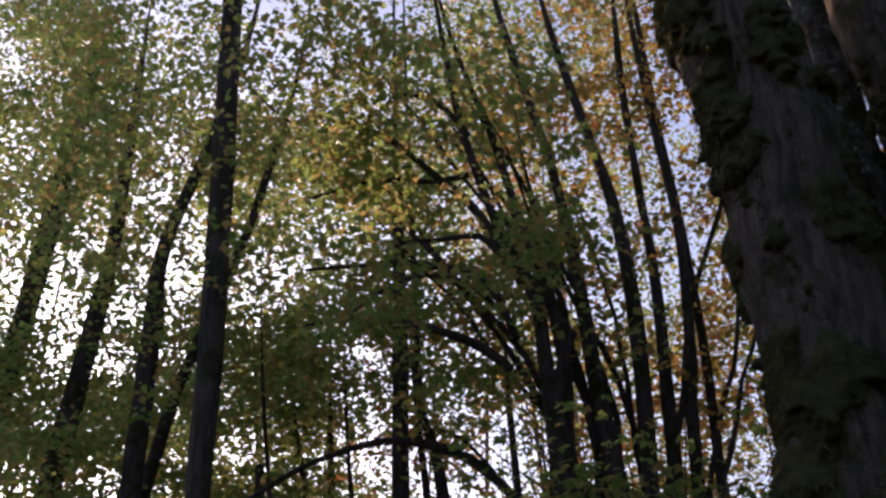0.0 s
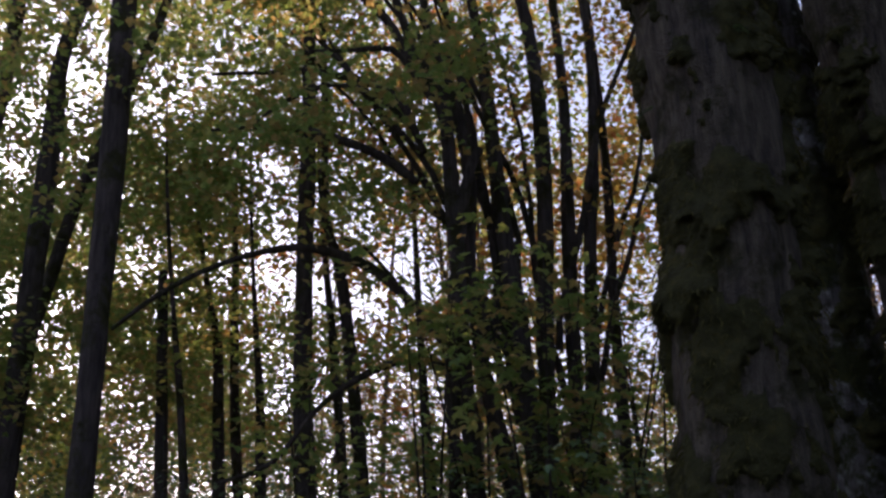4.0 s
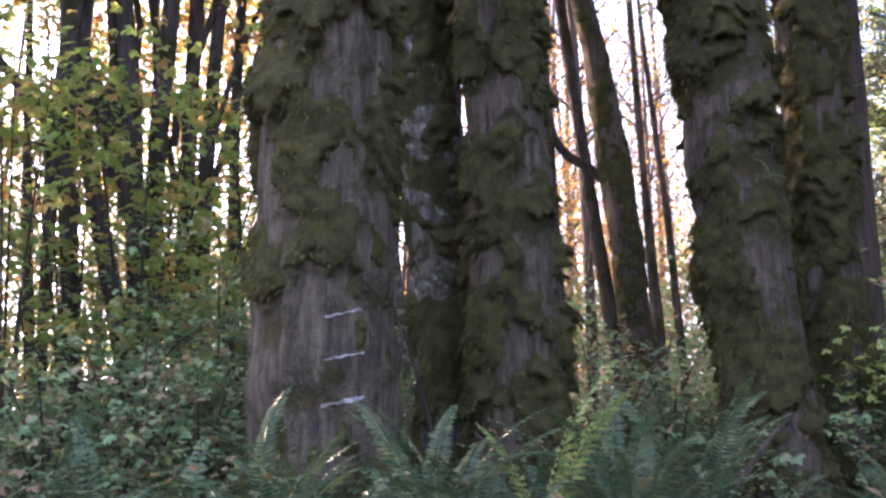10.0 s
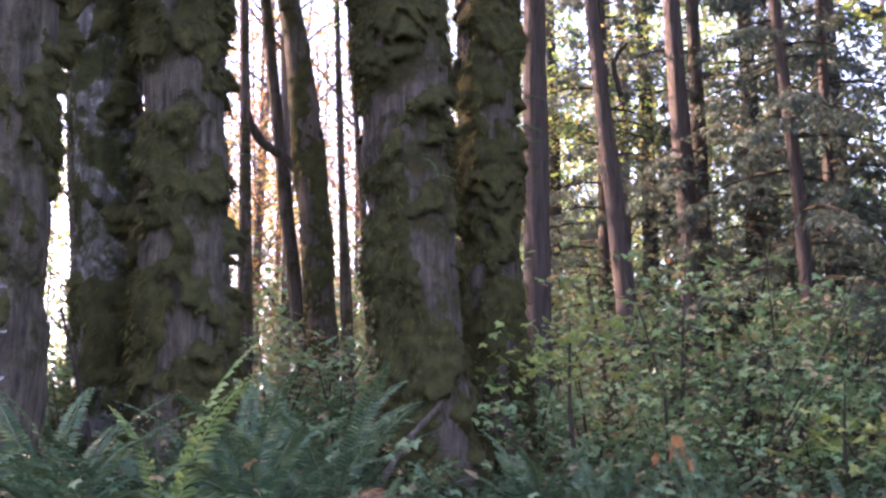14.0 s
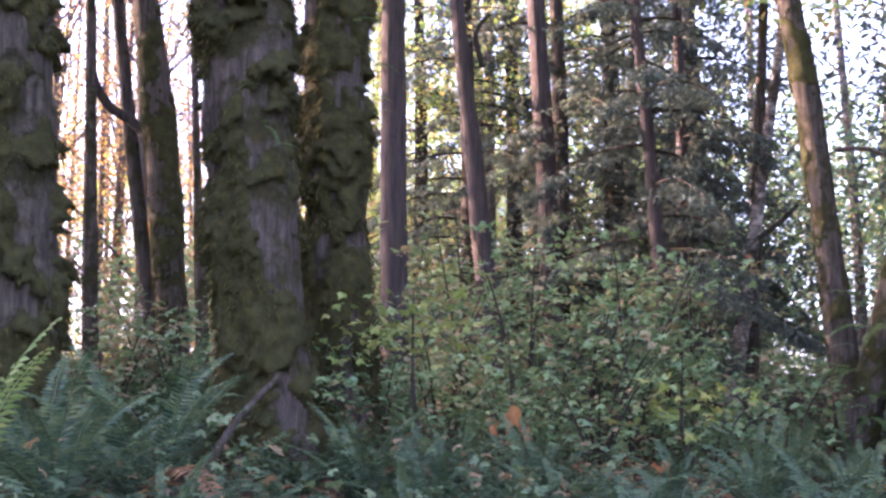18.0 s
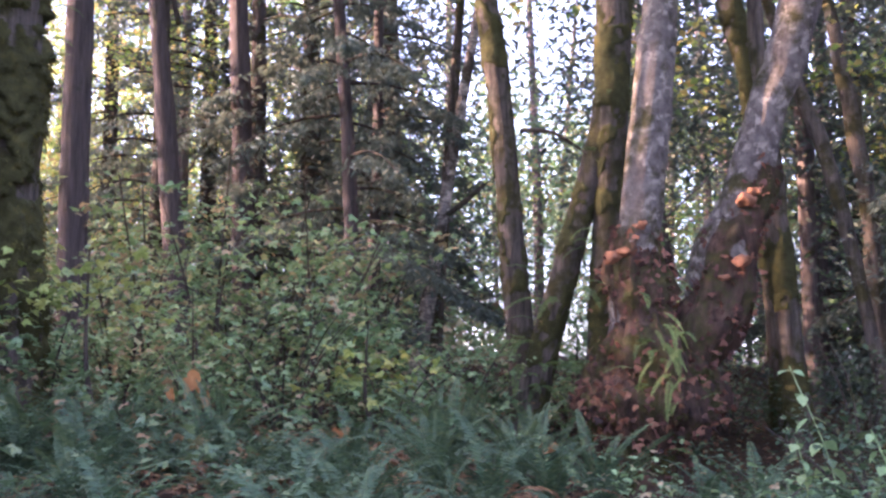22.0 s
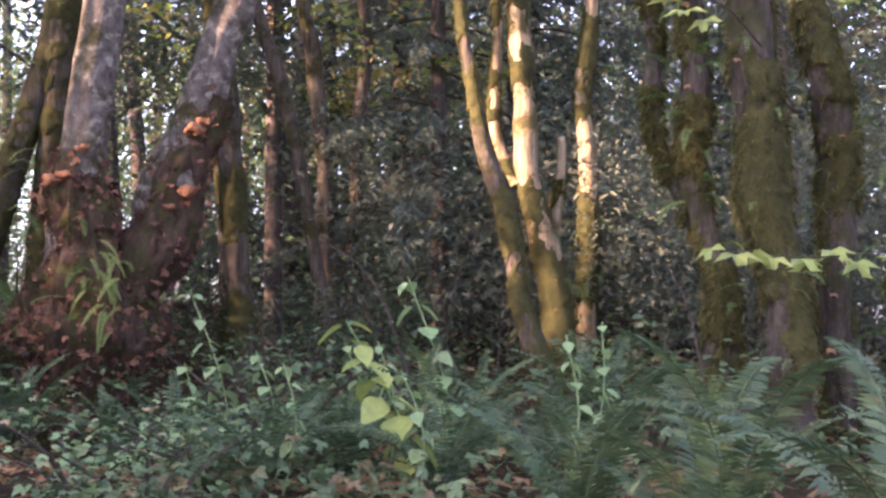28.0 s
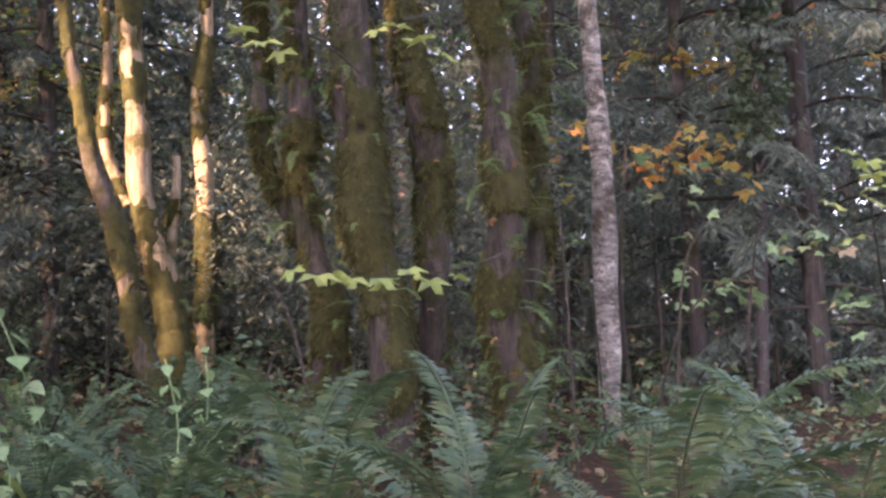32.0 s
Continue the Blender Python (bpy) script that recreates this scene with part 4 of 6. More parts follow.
def far_woods():
    gen = np.random.default_rng(21)
    v0, f0, k = [], [], 0
    for i in range(226):
        az, d = gen.uniform(-135, 40), gen.uniform(17, 45)
        if i > 200:
            az, d = gen.uniform(-39, -22), gen.uniform(21, 38)
        if -60 > az > -78 and d < 22 or az > -20 and d < 22:
            continue
        x, y = polar(az, d)
        if not in_shade(x, y, 0.75):
            continue
        z = ground_z(x, y)
        r = gen.uniform(0.03, 0.085) if az > -42 else gen.uniform(0.05, 0.15)
        lx, ly = gen.normal(0, 0.6, 2)
        rows = [(x, y, z - 0.2, r * 1.3), (x + lx * 0.2 + gen.normal(0, 0.12), y + ly * 0.2, z + 4, r), (x + lx, y + ly, z + 15, r * 0.4)]
        v, f = tube(rows, 6, 1.2, 0.05, 0, seed=i)
        v0.append(v), f0.append(f + k)
        k += len(v)
        for b in range(16 if -42 < az < -20 else 8):
            h = gen.uniform(1.2, 11)
            q = np.array([np.interp(h, (0, 4, 15), [w[j] for w in rows]) for j in range(2)])
            a, ln = gen.uniform(0, 2 * np.pi), gen.uniform(0.8, 2.4)
            e = np.array([math.cos(a), math.sin(a)]) * ln
            v, f = tube([(*q, z + h, 0.03), (*(q + e * 0.5), z + h + ln * 0.45, 0.02), (*(q + e), z + h + ln * gen.uniform(0.5, 1.1), 0.007)], 4, 0.8, 0, 0)
            v0.append(v), f0.append(f + k)
            k += len(v)
    ob = new("far_tree_trunks", mesh_from("far_tree_trunks", np.vstack(v0), np.vstack(f0), HAZED_BARK))
    tagged(ob, "slender trunks and twigs of the woods beyond", "trees", kind="stuff")

    def cloud(name, label, mat, n, az, dist, high, per, radius, size, lobes=1, narrow=0.32, clump=0.0):
        """Sprays of leaves over a sector; with clump they gather in masses and leave gaps."""
        want, n = n, int(n * (3 if clump else 1))
        a, d = gen.uniform(*az, n), np.sqrt(gen.uniform(dist[0] ** 2, dist[1] ** 2, n))
        x, y = -d * np.sin(np.radians(a)), d * np.cos(np.radians(a))
        z = land(x, y) + gen.uniform(*high, n)
        c = np.stack([x, y, z], 1)
        if clump:
            rank = np.array([noise.noise((q[0] * clump, q[1] * clump * 0.5, q[2] * clump)) for q in c]) + gen.normal(0, 0.08, n)
            c = c[np.argsort(-rank)[:want]]
        p = clear_of_sun(sprays(clear_of_sun(c), radius, per, gen, 0.35))
        v, f = leaf_shapes(p, size, lobes, gen=gen, narrow=narrow)
        tagged(new(name, mesh_from(name, v, f, mat, False)), label, "foliage", kind="stuff")

    cloud("far_green_foliage", "backlit green leaves of the woods beyond", GREEN_LEAF, 520, (-30, 30), (17, 42), (3, 26), 130, 1.0, 0.12, 1, 0.42, clump=0.3)
    cloud("far_mid_foliage", "green leaves between the far trunks", GREEN_LEAF, 260, (-22, 30), (16, 34), (2.5, 10), 80, 0.85, 0.11, 1, 0.42, clump=0.35)
    cloud("far_gold_foliage", "golden autumn leaves of the woods beyond", PALE_LEAF, 360, (-48, 22), (19, 44), (0.2, 8), 110, 1.1, 0.085, 1, 0.42, clump=0.35)
    # runs on unseen to the left, added there to shade the woods
    cloud("far_canopy", "tall woods far behind, carried past the view to block low sun", GREEN_LEAF, 700, (-50, 62), (45, 75), (0, 11.5), 100, 2.0, 0.29, 1, 0.42)
    cloud("far_high_foliage", "green leaves high in the tallest maples", GREEN_LEAF, 310, (-14, 32), (17, 33), (12.5, 24), 115, 1.0, 0.12, 1, 0.42, clump=0.3)
    cloud("slope_undergrowth", "green undergrowth between the slender maples", HERB_LEAF, 230, (-3, 28), (11.5, 20), (0.0, 2.2), 64, 0.7, 0.085, 2)
    cloud("far_gold_thicket", "orange and golden leaves on thin far trees", GOLD_LEAF, 480, (-41, -24), (20, 42), (0.3, 9), 90, 1.0, 0.075, 1, 0.42)
    cloud("far_brown_thicket", "hazy brown and golden slope of far trees", PALE_LEAF, 470, (-18, 30), (27, 48), (0, 7.5), 150, 1.3, 0.115, 1, 0.42)
    cloud("far_green_thicket", "green thicket between the far trunks", SHRUB_LEAF, 560, (-20, 34), (16, 32), (0, 4.5), 76, 1.0, 0.098, 1, 0.42)
    cloud("far_left_foliage", "green leaves of the slender maples", GREEN_LEAF, 420, (6, 30), (15, 30), (3.5, 13), 110, 0.8, 0.11, 1, 0.42, clump=0.4)
    cloud("far_slope_foliage", "green leaves on the slope behind the maples", GREEN_LEAF, 260, (2, 30), (19, 34), (4, 9.5), 105, 0.85, 0.11, 1, 0.42, clump=0.4)
    cloud("far_hazy_foliage", "thin pale brown leaves of far trees between the mossy stems", PALE_LEAF, 340, (-40, -25), (28, 46), (1, 10), 100, 1.0, 0.08, 1, 0.42)
    cloud("low_maple_foliage", "green leaves on the lower boughs of the slender maples", GREEN_LEAF, 80, (8, 25), (13, 19), (3.2, 6.6), 80, 0.8, 0.11, 1, 0.42, clump=0.4)
    # added leaves that keep the low sun off stems past the alder
    cloud("high_gold_foliage", "yellowing leaves added high between the maples to block low sun", GREEN_LEAF, 70, (-17, -4), (17, 25), (6.0, 10.5), 80, 0.9, 0.11, 1, 0.42)
    cloud("far_pale_foliage", "thin brownish leaves high between the trunks", PALE_LEAF, 70, (-42, -29), (19, 26), (4.5, 9), 90, 0.9, 0.075, 1, 0.42)
    cloud("far_bright_foliage", "yellow-green leaves high among the firs", GREEN_LEAF, 420, (-60, -41), (18, 36), (2.5, 10), 120, 1.0, 0.09, 1, 0.42, clump=0.35)
    cloud("far_mixed_foliage", "pale green leaves of distant trees", GREEN_LEAF, 420, (-92, -42), (22, 44), (3, 8.5), 130, 1.2, 0.09, 1, 0.42, clump=0.35)
    cloud("far_low_foliage", "dense pale undergrowth of the woods beyond", SHRUB_LEAF, 500, (-94, -62), (17, 38), (0.0, 6.0), 90, 1.1, 0.11, 1, 0.42)
    cloud("far_grey_foliage", "grey-green woods closing the view between the stems", SHRUB_LEAF, 1150, (-98, -40), (38, 54), (0.0, 10), 60, 1.6, 0.22, 1, 0.5)
    cloud("far_thicket", "leafy thicket under the firs beyond", SHRUB_LEAF, 560, (-62, -30), (15.5, 34), (0.0, 2.6), 90, 1.0, 0.11, 1, 0.42)
    cloud("far_conifer_foliage", "dark conifer boughs closing the woods", NEEDLE, 640, (-140, -84), (17, 30), (0.0, 9), 170, 1.1, 0.145, 1, 0.18)
    cloud("far_hemlock_foliage", "dark hemlock boughs behind the birch", NEEDLE, 170, (-134, -111), (14, 22), (1.0, 7), 180, 1.0, 0.13, 1, 0.16)
    cloud("far_fir_foliage", "dark fir boughs behind the mossy maples", NEEDLE, 130, (-113, -96), (14.5, 20), (1.0, 8), 180, 1.0, 0.13, 1, 0.16)
    # paler leaves mixed into the conifers stand in for haze
    cloud("far_shade_foliage", "paler green leaves mixed in as haze between the dark conifers", SHRUB_LEAF, 270, (-140, -84), (17, 34), (0.0, 8), 140, 1.2, 0.12, 1, 0.42)
    cloud("far_dark_foliage", "deep conifer woods far behind the mossy maples", NEEDLE, 620, (-142, -84), (30, 44), (0.0, 15), 60, 1.8, 0.5, 1, 0.3)
    cloud("far_boughs", "dark hemlock boughs beyond the old alder", NEEDLE, 240, (-87, -70), (15.5, 27), (1.0, 9.5), 110, 1.2, 0.18, 1, 0.18, clump=0.25)
    cloud("far_hemlock_wall", "dark hemlock boughs behind the slim firs", NEEDLE, 130, (-65, -52), (17, 26), (0.5, 9.0), 120, 1.2, 0.16, 1, 0.18, clump=0.25)
    cloud("low_dark_boughs", "dark low conifer boughs behind the mossy maples", NEEDLE, 70, (-117, -98), (10.6, 14.5), (0.0, 2.6), 140, 0.8, 0.10, 1, 0.17, clump=0.4)
    cloud("low_shade_boughs", "dark low conifer boughs beyond the sunlit maple", NEEDLE, 70, (-99, -84), (14, 17), (0.0, 2.8), 140, 0.9, 0.11, 1, 0.17, clump=0.4)
    # unseen woods added as enclosure, kept low to let sky light in
    cloud("far_side_foliage", "unseen low woods added beside and behind the viewpoint", GREEN_LEAF, 420, (50, 200), (30, 55), (0.0, 7), 40, 2.0, 0.4, 1)


far_woods()


# ---- moss on the trunks ----
def moss_on(key, gen, z=(0.2, 8.5), cell=0.028, share=0.5, thick=0.06, shelf=0.28, patch=2.0, hairs=9000, hair=(0.02, 0.075), lumps=(), bare=None):
    """A coat of moss over a share of a stem: ragged patches that swell downward into overhanging shelves, with fine hanging threads."""
    parent, p, v, sides = TREES[key]
    rings = v.reshape(-1, sides, 3)
    cen = rings.mean(1)
    zs = cen[:, 2]
    th = np.arctan2(rings[:, :, 1] - cen[:, None, 1], rings[:, :, 0] - cen[:, None, 0])
    order = np.argsort(th, 1)
    rr = np.take_along_axis(np.hypot(rings[:, :, 0] - cen[:, None, 0], rings[:, :, 1] - cen[:, None, 1]), order, 1)
    rr = np.column_stack([rr, rr[:, 0]])
    nz = int((min(z[1], zs[-1] - 0.4) - max(z[0], zs[0] + 0.1)) / cell)
    na = max(16, int(2 * np.pi * np.median(rr[zs < z[1]]) / cell))
    zz, aa = np.meshgrid(max(z[0], zs[0] + 0.1) + np.arange(nz) * cell, -np.pi + np.arange(na) * 2 * np.pi / na, indexing="ij")
    zf, af = zz.ravel(), aa.ravel()
    i = np.clip(np.interp(zf, zs, np.arange(len(zs))), 0, len(zs) - 1.001)
    i0, fi = i.astype(int), i - i.astype(int)
    jj = (af + np.pi) / (2 * np.pi) * sides
    j0, fj = jj.astype(int) % sides, jj - jj.astype(int)
    rad = (rr[i0, j0] * (1 - fj) + rr[i0, j0 + 1] * fj) * (1 - fi) + (rr[i0 + 1, j0] * (1 - fj) + rr[i0 + 1, j0 + 1] * fj) * fi
    c = cen[i0] * (1 - fi)[:, None] + cen[i0 + 1] * fi[:, None]
    d = np.stack([np.cos(af), np.sin(af), np.zeros(len(af))], 1)
    skin = np.column_stack([c[:, :2] + d[:, :2] * rad[:, None], zf])
    seed = p[0][0] * 3.1
    low = np.array([noise.fractal((q[0] * patch + seed, q[1] * patch, q[2] * patch * 0.7), 0.8, 2.1, 4) for q in skin])
    mid = np.array([noise.noise((q[0] * 6 + seed, q[1] * 6, q[2] * 4.2)) for q in skin])
    fine = np.array([noise.noise((q[0] * 17, q[1] * 17 + seed, q[2] * 12)) for q in skin])
    wave = np.array([noise.noise((q[0] * 5.5, q[1] * 5.5, q[2] * 2.2 + seed)) for q in skin])
    heap = np.array([noise.noise((q[0] * 3.0, q[1] * 3.0 + seed, q[2] * 2.0)) for q in skin])
    rank = low + 0.35 * mid + 0.2 * fine
    if bare is not None:
        rank = rank - 0.9 * np.exp(-((zf - bare[0]) / bare[1]) ** 2)
    cut = np.quantile(rank, 1 - share)
    cover = np.clip((rank - cut) / 0.14, 0, 1)
    saw = (zf / shelf + 1.9 * wave + 0.5 * mid) % 1.0
    step = np.clip(saw / 0.14, 0, 1) * (1 - saw) ** 0.8 * np.clip(0.45 + 1.6 * heap, 0, 1.2)
    deep = cover * thick * np.clip(0.30 + 0.9 * step + 0.35 * mid + 0.34 * fine, 0.06, 2)
    for a0, z0, w, h, dp in lumps:
        da = (af - a0 + np.pi) % (2 * np.pi) - np.pi
        u, t = da * rad / w * (1 + 0.7 * mid + 0.4 * fine) + 0.5 * heap, (z0 + h / 2 - zf) / h + 0.5 * wave + 0.2 * fine + 0.25 * mid
        add_ = dp * np.clip(1 - u * u, 0, 1) ** 0.6 * np.clip(t, 0, 1) ** 0.7 * np.clip((1 - t) / 0.12, 0, 1) * (0.85 + 0.4 * mid + 0.3 * fine)
        deep = np.maximum(deep, add_)
        cover = np.maximum(cover, (add_ > 0.008) * 1.0)
    out = np.where(cover > 0, rad + deep + 0.004, rad - 0.03)
    sag = deep * 0.55
    vv = np.column_stack([c[:, :2] + d[:, :2] * out[:, None], zf - sag])
    a, b = np.meshgrid(np.arange(nz - 1), np.arange(na), indexing="ij")
    quad = np.stack([a * na + b, a * na + (b + 1) % na, (a + 1) * na + (b + 1) % na, (a + 1) * na + b], -1).reshape(-1, 4)
    quad = quad[(cover[quad] > 0).any(1)]
    used, inv = np.unique(quad, return_inverse=True)
    piece("moss", parent, vv[used], inv.reshape(-1, 4), MOSS, "thick shaggy olive-green moss", kind="stuff")
    grown = np.where(cover > 0.25)[0]
    q = gen.choice(grown, hairs)
    o, ln = d[q], gen.uniform(*hair, (hairs, 1))
    base = vv[q] + gen.normal(0, cell * 0.5, (hairs, 3)) * (1, 1, 1) - o * 0.008
    side = np.column_stack([-o[:, 1], o[:, 0], np.zeros(hairs)])
    tip = base + o * ln * gen.uniform(0.25, 0.9, (hairs, 1)) - np.array([0, 0, 1.0]) * ln * gen.uniform(0.1, 1.3, (hairs, 1)) + side * ln * gen.normal(0, 0.45, (hairs, 1))
    tv = np.stack([base - side * ln * 0.11, (base + tip) / 2 + o * ln * 0.18, tip, base + side * ln * 0.11], 1).reshape(-1, 3)
    piece("moss_fringe", parent, tv, np.arange(len(tv)).reshape(-1, 4), MOSS_TUFT, smooth=False, kind="stuff")


gen = np.random.default_rng(5)
moss_on("T1", gen, share=0.36, thick=0.105, hairs=13000, lumps=[(-2.35, 4.1, 0.34, 0.36, 0.17), (-2.85, 3.6, 0.30, 0.5, 0.15), (-2.0, 3.2, 0.26, 0.5, 0.08), (-1.75, 2.5, 0.28, 0.42, 0.09), (-2.9, 2.3, 0.22, 0.4, 0.10), (-2.9, 0.95, 0.3, 0.36, 0.11), (-2.2, 0.75, 0.34, 0.30, 0.08), (-1.5, 4.2, 0.3, 0.4, 0.12)], bare=(1.6, 0.42))
moss_on("T2b", gen, z=(0.2, 7.5), share=0.34, thick=0.12, shelf=0.32, hairs=9000, lumps=[(-2.9, 2.1, 0.2, 0.5, 0.09), (-2.9, 3.2, 0.2, 0.5, 0.10), (-3.0, 4.2, 0.2, 0.45, 0.10), (-1.6, 1.5, 0.28, 0.5, 0.12), (-1.3, 3.0, 0.18, 0.3, 0.10)])
moss_on("T2a", gen, z=(0.4, 7.0), share=0.5, thick=0.06, hairs=5000)
moss_on("T3", gen, z=(-0.2, 5.6), share=0.52, thick=0.095, shelf=0.26, hairs=9000, lumps=[(-0.4, 2.6, 0.16, 0.3, 0.09), (-0.4, 3.6, 0.16, 0.3, 0.1), (-2.6, 1.0, 0.2, 0.4, 0.09), (-2.2, 0.5, 0.4, 0.5, 0.09), (-1.2, 0.5, 0.4, 0.5, 0.09), (-0.4, 0.7, 0.3, 0.5, 0.1)])
moss_on("T4", gen, z=(0.4, 5.6), share=0.76, thick=0.085, shelf=0.42, hairs=7500)
for key, top in [("M1", 7.0), ("N1", 6.0), ("L1", 5.5), ("L2", 5.5), ("Q3", 6.0), ("P3", 5.0)]:
    moss_on(key, gen, z=(0.3, top), cell=0.024, share=0.5, thick=0.024, shelf=0.2, patch=2.2, hairs=2500, hair=(0.012, 0.04))
# moss is kept off V2 and V5 where the paled bark mimics sun
for key, m, bare in [("V1", 0.75, None), ("V2", 0.62, (2.6, 0.5)), ("V3", 0.6, None), ("V4", 0.5, None), ("V5", 0.72, (2.7, 0.45))]:
    moss_on(key, gen, z=(0.2, 4.8), cell=0.018, share=m, thick=0.02, shelf=0.2, patch=2.4, hairs=3000, hair=(0.012, 0.04), bare=bare)
for key in ("D1", "D2", "D3", "D4", "D5", "D6"):
    moss_on(key, gen, z=(0.0, 3.6), cell=0.019, share=0.62, thick=0.03, shelf=0.55, patch=3.2, hairs=6500, hair=(0.015, 0.06))


# ---- ferns ----
def frond(length, rise, curl, gen, pairs=26, width=0.115):
    """One sword fern frond from the origin out along +x."""
    s = np.linspace(0, 1, pairs + 6)
    th = rise - curl * s ** 1.4
    ds = length / (len(s) - 1)
    x, z = np.cumsum(np.cos(th)) * ds, np.cumsum(np.sin(th)) * ds
    y = 0.06 * length * np.sin(s * gen.uniform(1, 3)) * gen.choice([-1, 1])
    c = np.stack([x, y, z], 1)
    tv, tf = tube(np.column_stack([c[::4], 0.0045 * (1.1 - s[::4])]), 3, 0.3, 0, 0)
    vs, fs = [tv], [tf]
    k = len(tv)
    for i in range(3, len(s) - 1):
        u = s[i]
        ln = length * width * min(1.0, 0.35 + u * 3.2) * (1 - u) ** 0.55 + 0.008
        fwd = np.array([math.cos(th[i]), 0, math.sin(th[i])])
        up = np.array([-math.sin(th[i]), 0, math.cos(th[i])])
        for sgn in (-1, 1):
            lj = ln * gen.uniform(0.85, 1.1)
            d = np.array([0, sgn, 0]) * 0.95 + fwd * gen.uniform(0.2, 0.38) + up * gen.uniform(-0.25, 0.12)
            d /= np.linalg.norm(d)
            w = fwd * (0.43 * length / len(s) + 0.002)
            vs.append(np.array([c[i], c[i] + d * lj * 0.45 - w + up * lj * 0.05, c[i] + d * lj - up * lj * 0.12, c[i] + d * lj * 0.45 + w + up * lj * 0.05]))
            fs.append(np.array([[k, k + 1, k + 2, k + 3]]))
            k += 4
    return np.vstack(vs), np.vstack(fs)


gen = np.random.default_rng(11)
FRONDS = []
for i in range(10):
    v, f = frond(1.0, radians(gen.uniform(60, 84)), radians(gen.uniform(50, 108)), gen)
    FRONDS.append((v, f, mesh_from("frond", v, f, FERN_LEAF, False)))
FINE_FRONDS = [mesh_from("frond", *frond(1.0, radians(gen.uniform(58, 82)), radians(gen.uniform(45, 100)), gen, 42, 0.105), FERN_LEAF, False) for _ in range(7)]
ARCH_FRONDS = [mesh_from("frond", *frond(1.0, radians(gen.uniform(62, 84)), radians(gen.uniform(48, 92)), gen, 54, 0.125), FERN_LEAF, False) for _ in range(7)]
STEM_FRONDS = [mesh_from("frond", *frond(1.0, radians(gen.uniform(35, 65)), radians(gen.uniform(50, 100)), gen, 16, 0.16), STEM_FERN, False) for _ in range(5)]
SMALL_FRONDS = [mesh_from("frond", *frond(1.0, radians(gen.uniform(55, 84)), radians(gen.uniform(60, 115)), gen, 17, 0.12), FERN_LEAF, False) for _ in range(6)]
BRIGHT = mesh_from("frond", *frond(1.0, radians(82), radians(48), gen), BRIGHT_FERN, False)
DEADFROND = mesh_from("frond", *frond(1.0, radians(40), radians(120), gen), DEAD_LEAF, False)


def sword_fern(x, y, size, n, gen, label="green sword fern with arching fronds", mesh=None, dead=1):
    z = ground_z(x, y)
    root = thing("sword_fern", (x, y, z), label, "fern", "sword ferns on the forest floor")
    a0 = gen.uniform(0, 6)
    for i in range(n + dead):
        ob = new("frond", DEADFROND if i >= n else (mesh[int(gen.integers(len(mesh)))] if isinstance(mesh, list) else mesh or FRONDS[int(gen.integers(len(FRONDS)))][2]))
        ob.parent = root
        sc = size * gen.uniform(0.75, 1.12)
        ob.matrix_basis = pose(0, 0, 0.02, gen.normal(0, 8), gen.normal(0, 9), math.degrees(a0 + i * 2.4 + gen.normal(0, 0.2))) @ Matrix.Diagonal((sc, sc, sc, 1))
    return root


EYES = np.array([m.translation[:2] for _, m in PATH])


def free_spot(x, y, gap):
    return np.hypot(EYES[:, 0] - x, EYES[:, 1] - y).min() > gap


def open_ground(x, y):
    """True on the strip of fallen leaves that leads to the old alder's foot."""
    a, b = np.array([3.6, 0.1]), np.array([10.7, 2.85])
    t = np.clip(((np.array([x, y]) - a) @ (b - a)) / ((b - a) @ (b - a)), 0, 1)
    if np.hypot(*(np.array([x, y]) - a - t * (b - a))) < 0.45 + 0.45 * t:
        return True
    bearing, far = math.degrees(math.atan2(x - 1.3, y + 0.74)), math.hypot(x - 1.3, y + 0.74)
    return 56 < bearing < 66 and 4.2 < far < 8.8


# ferns that stand out, then the beds
for x, y, s, n in [(4.94, -2.07, 1.05, 8), (4.70, -2.62, 1.1, 8), (5.10, -1.52, 0.95, 8), (5.55, -1.13, 0.95, 8), (4.54, -3.17, 1.05, 8), (5.74, -2.38, 0.7, 7), (5.63, -3.38, 0.7, 7)]:
    sword_fern(x, y, s, n, gen, "dark green sword fern with long fronds arching over", ARCH_FRONDS)
for x, y, s, n in [(4.9, 1.9, 0.42, 10), (6.2, 2.3, 0.42, 10), (9.75, 2.95, 0.6, 12), (9.6, 3.6, 0.8, 14), (3.35, 4.4, 1.05, 15), (2.6, 4.8, 1.0, 15), (4.1, 4.9, 1.05, 15),
                   (5.2, 4.4, 0.75, 13), (6.0, 4.5, 0.7, 13), (6.4, 4.1, 0.65, 12), (8.3, 3.5, 0.85, 14), (9.3, 3.3, 0.9, 14), (8.1, 2.85, 0.75, 13), (8.7, 2.5, 0.8, 14), (7.7, 3.3, 0.6, 12), (6.1, 3.6, 0.5, 10), (3.6, 3.7, 0.6, 10), (4.6, 3.3, 0.5, 10), (1.9, 5.2, 0.95, 15), (6.36, -0.58, 0.9, 10)]:
    sword_fern(x, y, s, n, gen, mesh=FINE_FRONDS)
# the lit look of this fern is in its brighter leaf colour
sword_fern(3.0, 4.55, 1.12, 3, gen, "yellow-green sword fern with its backlight put into the leaf colour", BRIGHT, 0)
near = 0
